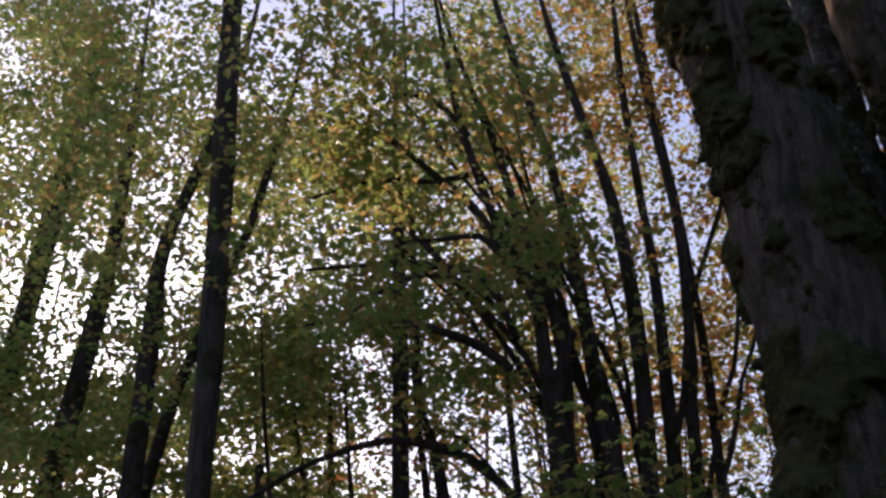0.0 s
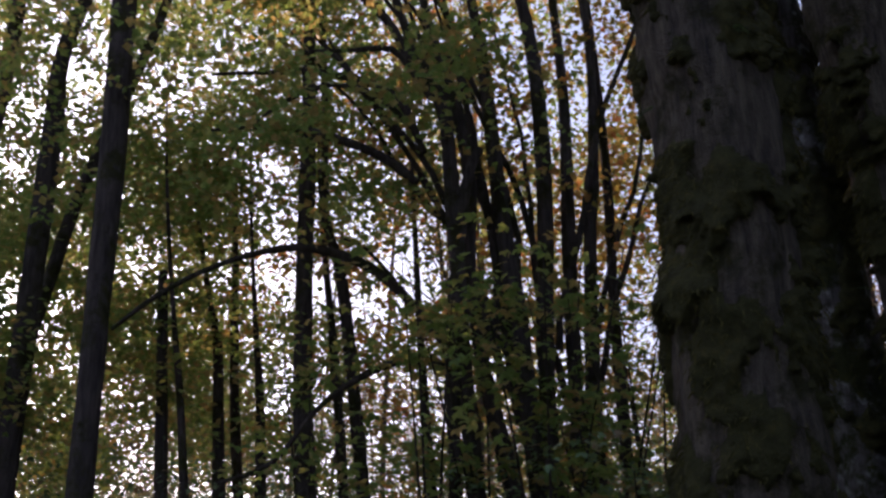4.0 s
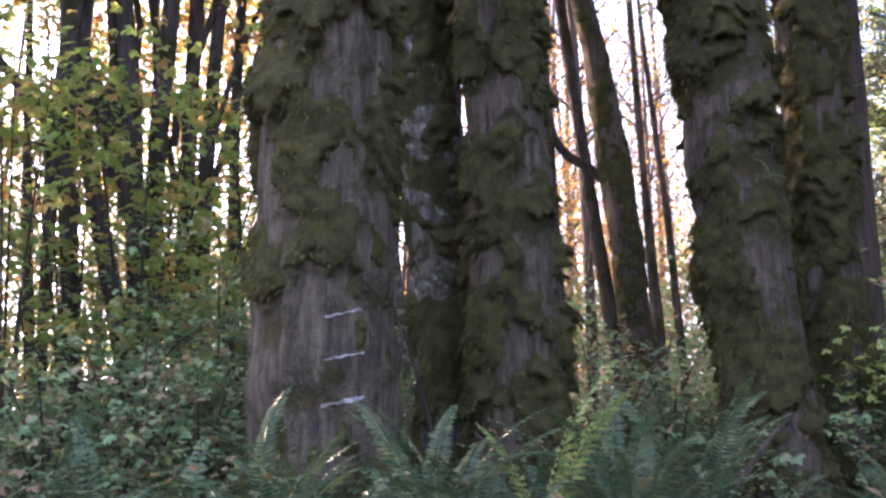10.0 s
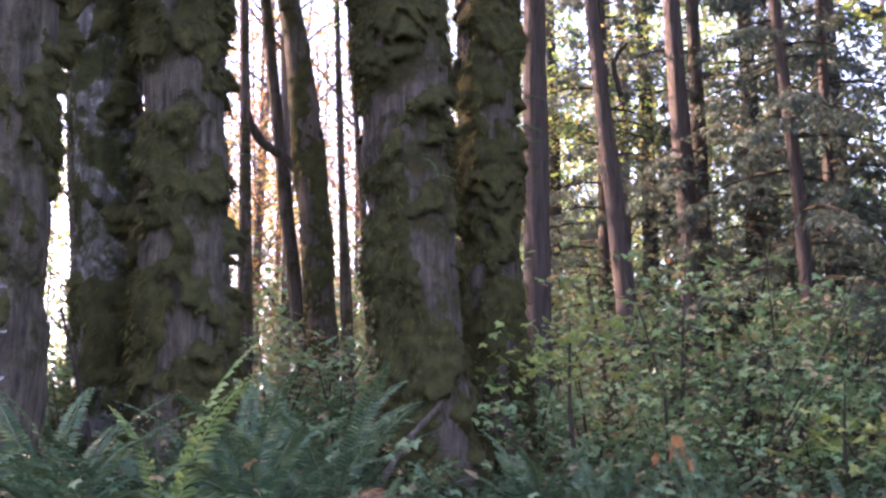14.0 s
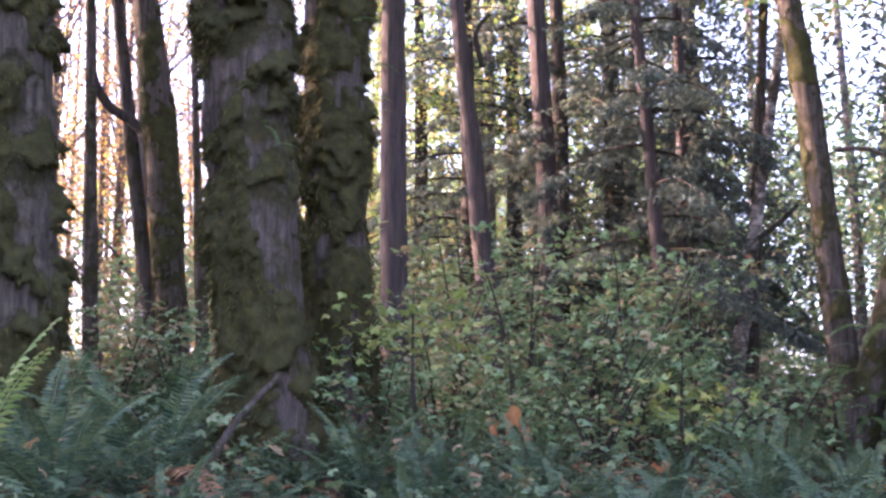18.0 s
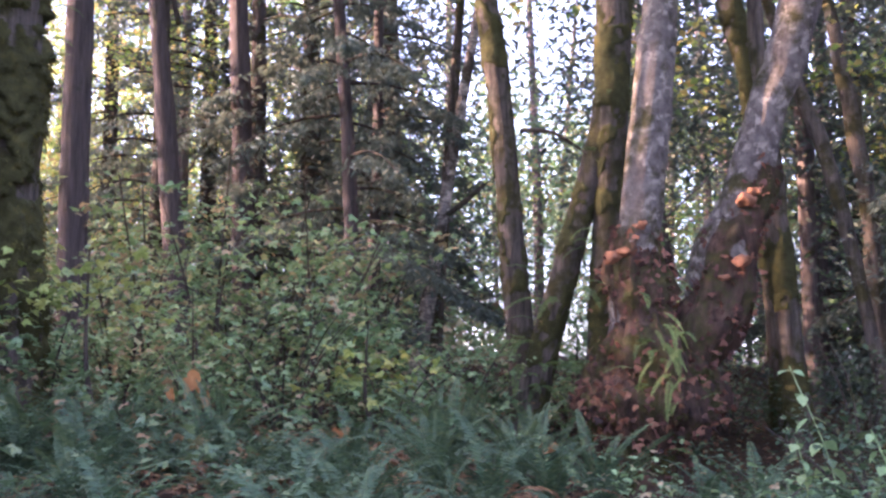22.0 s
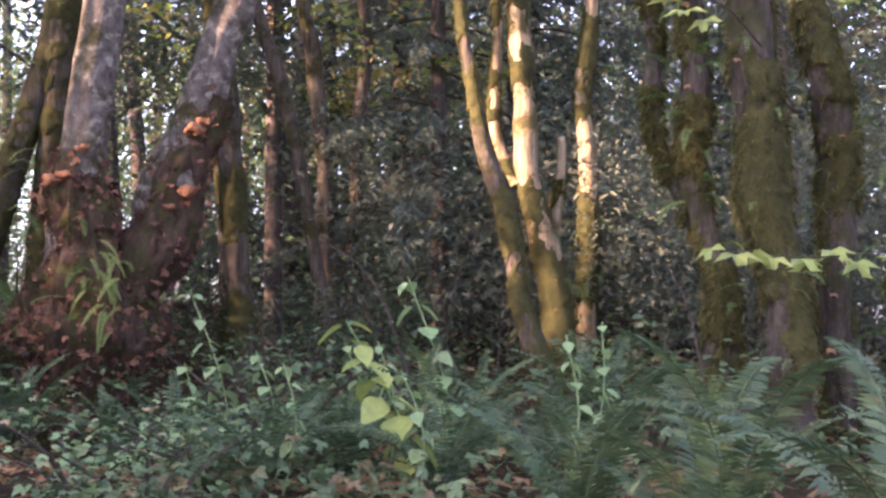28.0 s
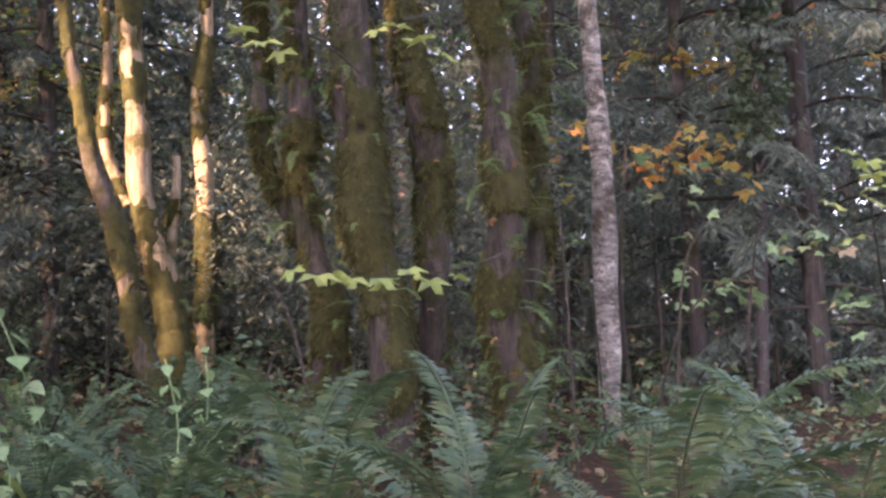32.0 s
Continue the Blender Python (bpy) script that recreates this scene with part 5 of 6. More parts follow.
while near < 26:
    az, d = gen.uniform(-72, -12), gen.uniform(4.6, 9.6)
    x, y = polar(az, d)
    if not free_spot(x, y, 2.6) or (-64 < az < -55 and 7.6 < d < 9.6) or (az < -66 and d > 5.5):
        continue
    if math.hypot(x - 2.65, y - 6.9) < 0.9 or math.hypot(x - 4.4, y - 7.4) < 0.8 or math.hypot(x - 6.1, y - 6.6) < 0.8:
        continue
    sword_fern(x, y, gen.uniform(0.7, 0.95) if az > -34 else gen.uniform(0.4, 0.62), int(gen.integers(9, 14)), gen, dead=2)
    near += 1

for x, y, s, n in [(6.95, 2.85, 0.75, 13), (6.6, 2.3, 0.7, 13), (5.2, 3.9, 0.7, 13), (7.4, 2.3, 0.7, 13), (6.2, 2.9, 0.55, 12), (7.3, 3.7, 0.6, 12)]:
    sword_fern(x, y, s, n, gen)
for _ in range(26):
    x, y = polar(gen.uniform(-70, -42), gen.uniform(4.6, 7.4))
    if open_ground(x, y):
        continue
    sword_fern(x, y, gen.uniform(0.4, 0.6), int(gen.integers(8, 12)), gen, "low dark green sword fern", SMALL_FRONDS, 2)
for _ in range(16):
    x, y = polar(gen.uniform(-100, -79), gen.uniform(6.2, 10.5))
    sword_fern(x, y, gen.uniform(0.6, 0.9), 11, gen)
count = 0
while count < 150:
    az, d = gen.uniform(-130, 8), gen.uniform(4.4, 17)
    x, y = polar(az, d)
    if not free_spot(x, y, 2.8) or open_ground(x, y) or (-66 < az < -54 and 7.4 < d < 10) or (-80 < az < -70 and 5.5 < d < 12.2):
        continue
    if az < -92 and d < 8.2 or az < -70 and d < 6.2 or az < -34 and d < 6.4 and gen.uniform() < 0.5:
        continue
    s = gen.uniform(0.7, 1.0) if az > -36 or d > 9 and az > -60 else gen.uniform(0.4, 0.65)
    sword_fern(x, y, s, int(gen.integers(8, 11)), gen, "green sword fern among the undergrowth", SMALL_FRONDS, 0)
    count += 1


# small ferns that grow on the mossy stems
def stem_ferns(key, n, z0, z1, size, gen):
    parent, p, v, sides = TREES[key]
    rings = v.reshape(-1, sides, 3)
    cen = rings.mean(1)
    ok = np.where((cen[:, 2] > z0) & (cen[:, 2] < z1))[0]
    for _ in range(n):
        i, j = int(gen.choice(ok)), int(gen.integers(sides))
        q = rings[i, j]
        d = q - cen[i]
        q = q + d / np.linalg.norm(d) * 0.03
        if d @ (np.array([1.0, -0.5, 0]) - cen[i] * (1, 1, 0)) < 0 and gen.uniform() < 0.7:
            continue
        ob = new("small_fern_frond", STEM_FRONDS[int(gen.integers(len(STEM_FRONDS)))])
        ob.parent = parent
        s = size * gen.uniform(0.6, 1.2)
        ob.matrix_basis = pose(*(q - np.array(parent.location)), gen.normal(0, 12), 35 + gen.normal(0, 12), math.degrees(math.atan2(d[1], d[0])) + gen.normal(0, 25)) @ Matrix.Diagonal((s, s, s, 1))


for key, n, z0, z1, s in [("D1", 90, 0.3, 3.4, 0.32), ("D3", 40, 0.3, 3.4, 0.22), ("D4", 50, 0.3, 3.4, 0.26), ("D5", 80, 0.3, 3.4, 0.32), ("D6", 90, 0.2, 3.4, 0.36), ("V5", 40, 0.4, 2.2, 0.32), ("V2", 24, 0.4, 1.8, 0.28), ("L1", 60, 0.5, 2.1, 0.5), ("L2", 14, 1.5, 4.5, 0.35), ("T3", 8, 3.0, 4.6, 0.25), ("T4", 10, 2.5, 4.6, 0.28), ("T1", 5, 3.5, 5.5, 0.25), ("T2b", 4, 2.8, 4.0, 0.25)]:
    stem_ferns(key, n, z0, z1, s, gen)


def caught_leaves(gen):
    """Fallen leaves that have stuck in the moss and small ferns of the stems."""
    p = []
    for key, n in [("D1", 16), ("D3", 14), ("D4", 8), ("D5", 20), ("D6", 14), ("V2", 16), ("V5", 12), ("V1", 8), ("L1", 8), ("L2", 8), ("T3", 10), ("T2b", 8)]:
        _, _, v, sides = TREES[key]
        rings = v.reshape(-1, sides, 3)
        cen = rings.mean(1)
        ok = np.where((cen[:, 2] > 0.1) & (cen[:, 2] < 3.0))[0]
        i, j = gen.choice(ok, n), gen.integers(0, sides, n)
        d = rings[i, j] - cen[i]
        p.append(rings[i, j] + d / np.linalg.norm(d, axis=1)[:, None] * 0.05)
    v, f = leaf_shapes(np.vstack(p), 0.055, 2, gen=gen)
    tagged(new("caught_leaves", mesh_from("caught_leaves", v, f, DEAD_LEAF, False)), "brown fallen leaves caught in the moss of the trunks", "leaves", kind="stuff")


caught_leaves(np.random.default_rng(61))


# ---- shrubs and low plants ----
def shrub(x, y, h, r, n, gen, mat=None, size=0.085, label="leafy shrub, its leaves turning yellow in places", lobes=2):
    z = ground_z(x, y)
    root = thing("shrub", (x, y, z), label, "shrub", "shrubs of the undergrowth")
    tips = []
    for i in range(7):
        a = gen.uniform(0, 2 * np.pi)
        e = np.array([math.cos(a), math.sin(a)]) * r * gen.uniform(0.3, 1.0)
        hh = h * gen.uniform(0.45, 1.1)
        rows = [(x + e[0] * 0.05, y + e[1] * 0.05, z - 0.05, 0.014), (x + e[0] * 0.45, y + e[1] * 0.45, z + hh * 0.6, 0.010), (x + e[0], y + e[1], z + hh, 0.004)]
        v, f = tube(rows, 5, 0.25, 0, 0)
        piece("stem", root, v, f, TWIG)
        for q in gen.uniform(0.3, 1.0, max(3, n // 300)):
            tips.append([np.interp(q, (0, 0.55, 1), [w[k] for w in rows]) for k in range(3)])
    tips = np.array(tips) + gen.normal(0, 0.16, (len(tips), 3)) * (r, r, 0.7)
    n = int(n * 0.72)
    p = sprays(tips, 0.36 * r + 0.08, max(4, n // len(tips)), gen, 0.14)
    p = p[p[:, 2] > z + 0.02]
    v, f = leaf_shapes(p, size, lobes, gen=gen, flat=0.75, droop=0.2)
    piece("foliage", root, v, f, mat or SHRUB_LEAF, smooth=False, kind="stuff")


gen = np.random.default_rng(17)
for az, d, h, r, n in [(-24, 11, 1.5, 0.8, 1100), (-26, 12.5, 1.8, 0.9, 1100), (-22, 13, 1.8, 1.0, 1100), (-8, 10.3, 2.0, 1.1, 1900), (-10.5, 9.3, 1.7, 1.0, 1900), (-12.5, 10.2, 2.4, 1.1, 2200), (-15, 9.2, 2.0, 0.9, 1700), (-16.5, 10.4, 2.1, 0.8, 1500), (-11.5, 8.4, 1.2, 0.8, 1300), (-14.5, 8.2, 1.0, 0.7, 1100), (-7, 8.8, 1.2, 0.8, 1200), (-4, 10.5, 1.2, 0.9, 1100), (1, 11, 1.0, 1.0, 900), (6, 11.5, 0.9, 1.0, 900),
                       (-34.5, 9.6, 1.5, 0.8, 1300), (-36.5, 10.2, 1.6, 0.8, 1300), (-38, 9.6, 1.2, 0.6, 900), (-29, 10.4, 1.3, 0.7, 800), (-44.5, 9.3, 1.15, 0.6, 800), (-47.5, 10, 1.2, 0.7, 900),
                       (-50, 11.2, 1.5, 0.9, 800), (-54.5, 12.6, 1.6, 1.1, 900), (-60, 12.4, 1.5, 1.0, 800), (-54, 10.4, 1.2, 0.8, 700), (-58, 10.7, 1.2, 0.9, 700),
                       (-63, 11.4, 1.0, 0.8, 900), (-66, 12, 1.0, 0.8, 900), (-71, 13.6, 1.2, 0.9, 900), (-47, 13.4, 1.6, 1.0, 1100), (-40.5, 13.5, 1.6, 1.0, 1100)]:
    x, y = polar(az, d)
    shrub(x, y, h, r, n, gen)
for az, d, h, r, n in [(-80, 10.2, 0.8, 0.8, 900), (-83, 9.4, 0.8, 0.8, 900), (-86.5, 10.2, 0.9, 0.9, 1000), (-90, 9.0, 0.7, 0.8, 900), (-93, 8.0, 0.7, 0.7, 800), (-84, 12.5, 1.2, 1.0, 1000), (-88, 13, 1.2, 1.0, 1000), (-78, 13.5, 1.2, 1.0, 1000),
                       (-87, 7.4, 0.75, 0.7, 800), (-102, 7.4, 0.7, 0.7, 700), (-118, 10, 0.6, 0.9, 500)]:
    x, y = polar(az, d)
    shrub(x, y, h, r, n, gen, FERN_LEAF, 0.065, "low blue-green thicket on the forest floor", 1)
for az, d, h in [(-83, 6.9, 0.4), (-82, 6.0, 0.42), (-85.5, 5.5, 0.42), (-88, 5.2, 0.38), (-86, 6.6, 0.5), (-75, 8.2, 0.4)]:
    x, y = polar(az, d)
    shrub(x, y, h * 0.85, 0.6, 300, gen, FERN_LEAF if d < 5.7 else SHRUB_LEAF, 0.05, "low leafy herbs in the shade", 2)


def leaf_litter():
    gen = np.random.default_rng(23)
    n = 10000
    a, d = gen.uniform(-135, 20, n), np.sqrt(gen.uniform(3.0 ** 2, 15 ** 2, n))
    a[:2000], d[:2000] = gen.normal(-59, 5, 2000), gen.normal(8.4, 0.7, 2000)
    a[3200:4200], d[3200:4200] = gen.normal(-74, 4, 1000), gen.normal(10.6, 0.7, 1000)
    a[4200:5400], d[4200:5400] = gen.normal(-66, 5, 1200), gen.uniform(6, 11, 1200)
    a[5400:6400], d[5400:6400] = gen.normal(-70, 5, 1000), gen.uniform(4.6, 9, 1000)
    x, y = -d * np.sin(np.radians(a)), d * np.cos(np.radians(a))
    z = land(x, y) + 0.02 + np.array([0.10 * noise.fractal((px * 0.9, py * 0.9, 3), 0.9, 2.0, 4) for px, py in zip(x, y)]) + gen.uniform(0, 0.05, n)
    v, f = leaf_shapes(np.stack([x, y, z], 1), 0.075, 4, droop=0.0, flat=0.85, gen=gen, narrow=0.26)
    tagged(new("leaf_litter", mesh_from("leaf_litter", v, f, DEAD_LEAF, False)), "brown and orange fallen maple leaves on the soil", "leaves", kind="stuff")
    n = 560
    a, d = gen.uniform(-130, 5, n), np.sqrt(gen.uniform(4.2 ** 2, 15 ** 2, n))
    keep = ~((np.abs(a + 60) < 6) & (np.abs(d - 8.7) < 1.1)) & ~((np.abs(a + 73) < 8) & (d < 12))
    keep &= ~((a < -84) & (d < 7.6)) & ~((a < -100) & (np.arange(n) % 4 > 0))
    keep &= np.array([free_spot(px, py, 3.8) and not open_ground(px, py) for px, py in zip(-d * np.sin(np.radians(a)), d * np.cos(np.radians(a)))])
    a, d = a[keep], d[keep]
    x, y = -d * np.sin(np.radians(a)), d * np.cos(np.radians(a))
    p = sprays(np.stack([x, y, land(x, y) + gen.uniform(0.1, 0.45, len(x))], 1), 0.3, 38, gen, 0.4)
    a, d = gen.uniform(-106, -84, 150), np.sqrt(gen.uniform(3.6 ** 2, 8 ** 2, 150))
    x, y = -d * np.sin(np.radians(a)), d * np.cos(np.radians(a))
    p = np.vstack([p, sprays(np.stack([x, y, land(x, y) + gen.uniform(0.03, 0.12, len(x))], 1), 0.28, 34, gen, 0.25)])
    a, d = gen.uniform(-128, -98, 90), np.sqrt(gen.uniform(7.6 ** 2, 11 ** 2, 90))
    x, y = -d * np.sin(np.radians(a)), d * np.cos(np.radians(a))
    p = np.vstack([p, sprays(np.stack([x, y, land(x, y) + gen.uniform(0.03, 0.2, len(x))], 1), 0.34, 34, gen, 0.35)])
    v, f = leaf_shapes(p, 0.05, 3, gen=gen, flat=0.7)
    tagged(new("undergrowth", mesh_from("undergrowth", v, f, HERB_LEAF, False)), "low green herbs and brambles covering the floor", "undergrowth", kind="stuff")


leaf_litter()


# ---- tall herbs with heart-shaped leaves, the maple sprig ----
def heart_leaf(gen, ln=0.13):
    t = np.linspace(0, 1, 7)
    w = np.sin(np.pi * np.clip(t, 0, 1) ** 0.62) * 0.40 + 0.02
    rows = [np.stack([t * ln, s * w * ln, -0.25 * ln * t ** 2 + abs(s) * 0.10 * ln], 1) for s in (-1, 0, 1)]
    v = np.stack(rows, 1).reshape(-1, 3)
    f = [[i * 3 + k, i * 3 + k + 1, (i + 1) * 3 + k + 1, (i + 1) * 3 + k] for i in range(6) for k in (0, 1)]
    return v, np.array(f)


HEART = mesh_from("leaf", *heart_leaf(None), LIME_LEAF)


HEART_GREEN = mesh_from("leaf", *heart_leaf(None), SHRUB_LEAF)


def herb(base, tip, n, size, gen, label, mesh=None):
    root = thing("tall_herb", base, label, "plant", "tall herbs with heart-shaped leaves")
    base, tip = np.array(base, float), np.array(tip, float)
    mid = (base + tip) / 2 + (0.02, -0.06, 0.04)
    rows = np.array([[*base, 0.005], [*mid, 0.004], [*tip, 0.0015]])
    v, f = tube(rows, 6, 0.1, 0, 0)
    piece("stem", root, v, f, SHRUB_LEAF)
    for i in range(n):
        s = 0.3 + 0.7 * (i // 2 * 2 + 1.6) / n
        q = np.array([np.interp(s, (0, 0.5, 1), rows[:, k]) for k in range(3)])
        ob = new("leaf", mesh or HEART)
        ob.parent = root
        k = size * (1.0 - 0.5 * s) * gen.uniform(0.8, 1.2)
        ob.matrix_basis = pose(*(q - base), gen.normal(0, 14), gen.uniform(5, 50), 180 * (i % 2) + 90 * (i // 2 % 2) + gen.normal(0, 25)) @ Matrix.Diagonal((k, k, k, 1)) @ pose(0.03, 0, 0)


gen = np.random.default_rng(29)
herb((6.42, -0.52, -0.05), (6.36, -0.15, 0.94), 16, 1.6, gen, "tall herb with lime-green heart-shaped leaves")
herb((6.72, -0.64, -0.05), (6.68, -0.39, 1.15), 14, 1.3, gen, "tall herb with green heart-shaped leaves", HEART_GREEN)
herb((7.2, 0.56, -0.05), (7.39, 0.87, 1.11), 12, 1.1, gen, "slim herb with pale green leaves", HEART_GREEN)
for x, y, h in [(6.0, -0.5, 0.6), (6.3, -1.1, 0.75), (6.6, -0.3, 0.7), (6.9, -1.2, 0.8), (5.9, -1.25, 0.55), (6.2, 0.1, 0.6), (6.8, 0.3, 0.65), (7.2, -0.1, 0.7), (7.0, 0.8, 0.6)]:
    z = ground_z(x, y)
    herb((x, y, z), (x + gen.normal(0, 0.08), y + gen.normal(0, 0.08), z + h), 10, 0.8, gen, "low herb with broad green leaves", HEART_GREEN)


def lobed_leaf(ln=0.075):
    """A five-lobed maple leaf, flat with raised lobes."""
    pts = [(0, 0, 0)]
    for k, (a, r) in enumerate([(-118, 0.55), (-92, 0.42), (-62, 0.98), (-30, 0.5), (-12, 0.8), (0, 1.15), (12, 0.8), (30, 0.5), (62, 0.98), (92, 0.42), (118, 0.55)]):
        pts.append((math.cos(radians(a)) * r * ln, math.sin(radians(a)) * r * ln, 0.10 * ln * (1 if k % 2 else -1)))
    return np.array(pts), np.array([[0, i, i + 1] for i in range(1, 11)])


SPRIG_LEAF = mesh_from("leaf", *lobed_leaf(), LIME_LEAF, False)


def sprig(points, leaves, label, size=1.0):
    root = thing("maple_sprig", points[0][:3], label, "branch")
    v, f = tube(points, 5, 0.08, 0, 0)
    piece("twig", root, v, f, TWIG)
    for x, y, z in leaves:
        ob = new("leaf", SPRIG_LEAF)
        ob.parent = root
        k = size * gen.uniform(0.85, 1.25)
        ob.matrix_basis = pose(*(np.array((x, y, z)) - np.array(points[0][:3])), gen.normal(0, 10), 28 + gen.normal(0, 10), 180 + gen.normal(0, 60)) @ Matrix.Diagonal((k, k, k, 1))


sprig([(7.83, -3.20, 1.46, 0.006), (6.34, -2.68, 1.30, 0.005), (5.39, -2.14, 1.16, 0.004), (5.15, -1.77, 1.13, 0.003), (5.00, -1.55, 1.14, 0.002)],
      [(4.969, -1.511, 1.151), (5.008, -1.591, 1.132), (5.048, -1.652, 1.138), (5.107, -1.722, 1.125), (5.206, -1.833, 1.128), (5.246, -1.873, 1.124), (5.275, -1.954, 1.160), (5.295, -1.974, 1.146), (5.344, -2.054, 1.122), (5.423, -2.175, 1.145)], "thin maple twig with pale yellow-green lobed leaves")
sprig([(8.24, -2.40, 2.59, 0.006), (6.45, -1.88, 2.30, 0.005), (5.05, -1.52, 1.96, 0.004), (4.74, -1.43, 1.86, 0.002)], [(4.720, -1.409, 1.824), (4.749, -1.469, 1.805), (4.790, -1.369, 1.876)], "hanging maple twig with yellow leaves")
sprig([(8.13, -3.20, 2.74, 0.006), (6.24, -2.48, 2.40, 0.005), (5.05, -1.92, 2.01, 0.003)], [(4.996, -1.821, 1.953), (4.945, -1.971, 1.912), (4.924, -2.021, 1.862), (5.046, -1.892, 1.984)], "hanging maple twig with yellow leaves")
sprig([(6.82, -5.19, -0.16, 0.01), (6.02, -4.48, 1.01, 0.007), (5.13, -3.77, 1.54, 0.003)], [(5.001, -3.641, 1.512), (5.030, -3.722, 1.464), (5.051, -3.612, 1.562), (4.931, -3.671, 1.401), (5.130, -3.772, 1.386), (5.179, -3.823, 1.538), (5.091, -3.572, 1.363), (5.230, -3.773, 1.238)], "young maple stem with yellow-green leaves", 1.0)


# ---- the rotten foot of the old alder ----
def old_alder():
    gen = np.random.default_rng(37)
    root = TREES["Q1"][0]
    v, f = tube([(11.16, 3.12, -0.45, 0.55), (11.14, 3.1, 0.05, 0.44), (11.12, 3.05, 0.42, 0.40), (11.12, 2.98, 0.72, 0.56), (11.12, 2.96, 0.98, 0.58), (11.12, 2.98, 1.25, 0.45), (11.14, 3.02, 1.6, 0.34), (11.17, 3.1, 2.1, 0.285), (11.2, 3.04, 2.45, 0.2)], 56, 0.04, 0.5, 0.25, 4.0, 14)
    piece("rotten_foot", root, v, f, ROT, "rotten reddish-brown foot hung with dead leaves")
    foot = v
    TREES["foot"] = (root, [(11.2, 3.0, -0.3, 0.78)], v, 56)
    v, f = tube([(11.3, 2.66, 1.05, 0.10), (11.4, 2.54, 1.42, 0.25), (11.55, 2.4, 1.85, 0.31), (11.64, 2.3, 2.3, 0.28), (11.7, 2.15, 2.75, 0.22), (11.74, 2.0, 3.1, 0.19)], 32, 0.05, 0.5, 0.25, 9.0, 12)
    piece("burl", root, v, f, ROT, "dark hanging burl with peeling bark")
    skin = np.vstack([foot, v])
    q = skin[gen.integers(0, len(skin), 2200)]
    q = q + gen.normal(0, 0.03, q.shape)
    lv, lf = leaf_shapes(q, 0.06, 3, droop=0.8, flat=0.0, gen=gen)
    piece("dead_leaves", root, lv, lf, FLAKE, "dead red-brown leaves caught in the bark", False, kind="stuff")
    # big withered leaves hang like a skirt over the dark hollow under it
    low = foot[(foot[:, 2] > 0.5) & (foot[:, 2] < 1.15)]
    q = low[gen.integers(0, len(low), 300)]
    out = q - np.array([11.12, 2.98, 0.0])
    out[:, 2] = 0
    q = q + out * gen.uniform(0.0, 0.12, (300, 1)) + gen.normal(0, 0.04, (300, 3))
    lv, lf = leaf_shapes(q, 0.075, 3, droop=1.6, flat=0.0, gen=gen)
    piece("hanging_leaves", root, lv, lf, WITHERED, "withered red-brown leaves hanging in a skirt", False, kind="stuff")
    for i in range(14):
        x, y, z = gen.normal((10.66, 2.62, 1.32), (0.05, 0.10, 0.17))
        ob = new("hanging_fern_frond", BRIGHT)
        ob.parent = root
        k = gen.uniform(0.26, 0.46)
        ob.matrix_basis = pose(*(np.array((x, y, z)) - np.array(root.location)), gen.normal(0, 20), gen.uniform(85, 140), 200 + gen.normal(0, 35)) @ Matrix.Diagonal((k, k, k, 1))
    for x, y, z, w0 in [(10.9, 3.1, 2.25, 0.10), (10.86, 3.22, 2.2, 0.12), (10.93, 2.95, 2.5, 0.08), (11.38, 2.08, 2.72, 0.12), (11.42, 2.0, 2.8, 0.09), (11.35, 2.12, 2.15, 0.10), (11.32, 2.3, 2.0, 0.07)]:
        w = w0 * 0.75
        a, b = np.meshgrid(np.linspace(0, 2 * np.pi, 16, endpoint=False), np.linspace(0.02, np.pi - 0.02, 7), indexing="ij")
        a, b = a.ravel(), b.ravel()
        p = np.stack([np.sin(b) * np.cos(a) * w * 0.9, np.sin(b) * np.sin(a) * w, np.cos(b) * w * 0.55], 1)
        p += np.array([noise.noise_vector(Vector(c) * 18 + Vector((x, y, z)) * 9) for c in p]) * w * 0.7
        f = np.array([[k * 7 + m, k * 7 + m + 1, (k + 1) % 16 * 7 + m + 1, (k + 1) % 16 * 7 + m] for k in range(16) for m in range(6)])
        piece("bracket_fungus", root, p + (x, y, z), f, FUNGUS, "orange bracket fungus")


old_alder()
gen = np.random.default_rng(43)
stem_ferns("foot", 24, 0.7, 1.6, 0.34, gen)
stem_ferns("foot", 14, 0.5, 2.0, 0.35, gen)
moss_on("foot", gen, z=(-0.2, 1.9), share=0.16, thick=0.05, hairs=2500)


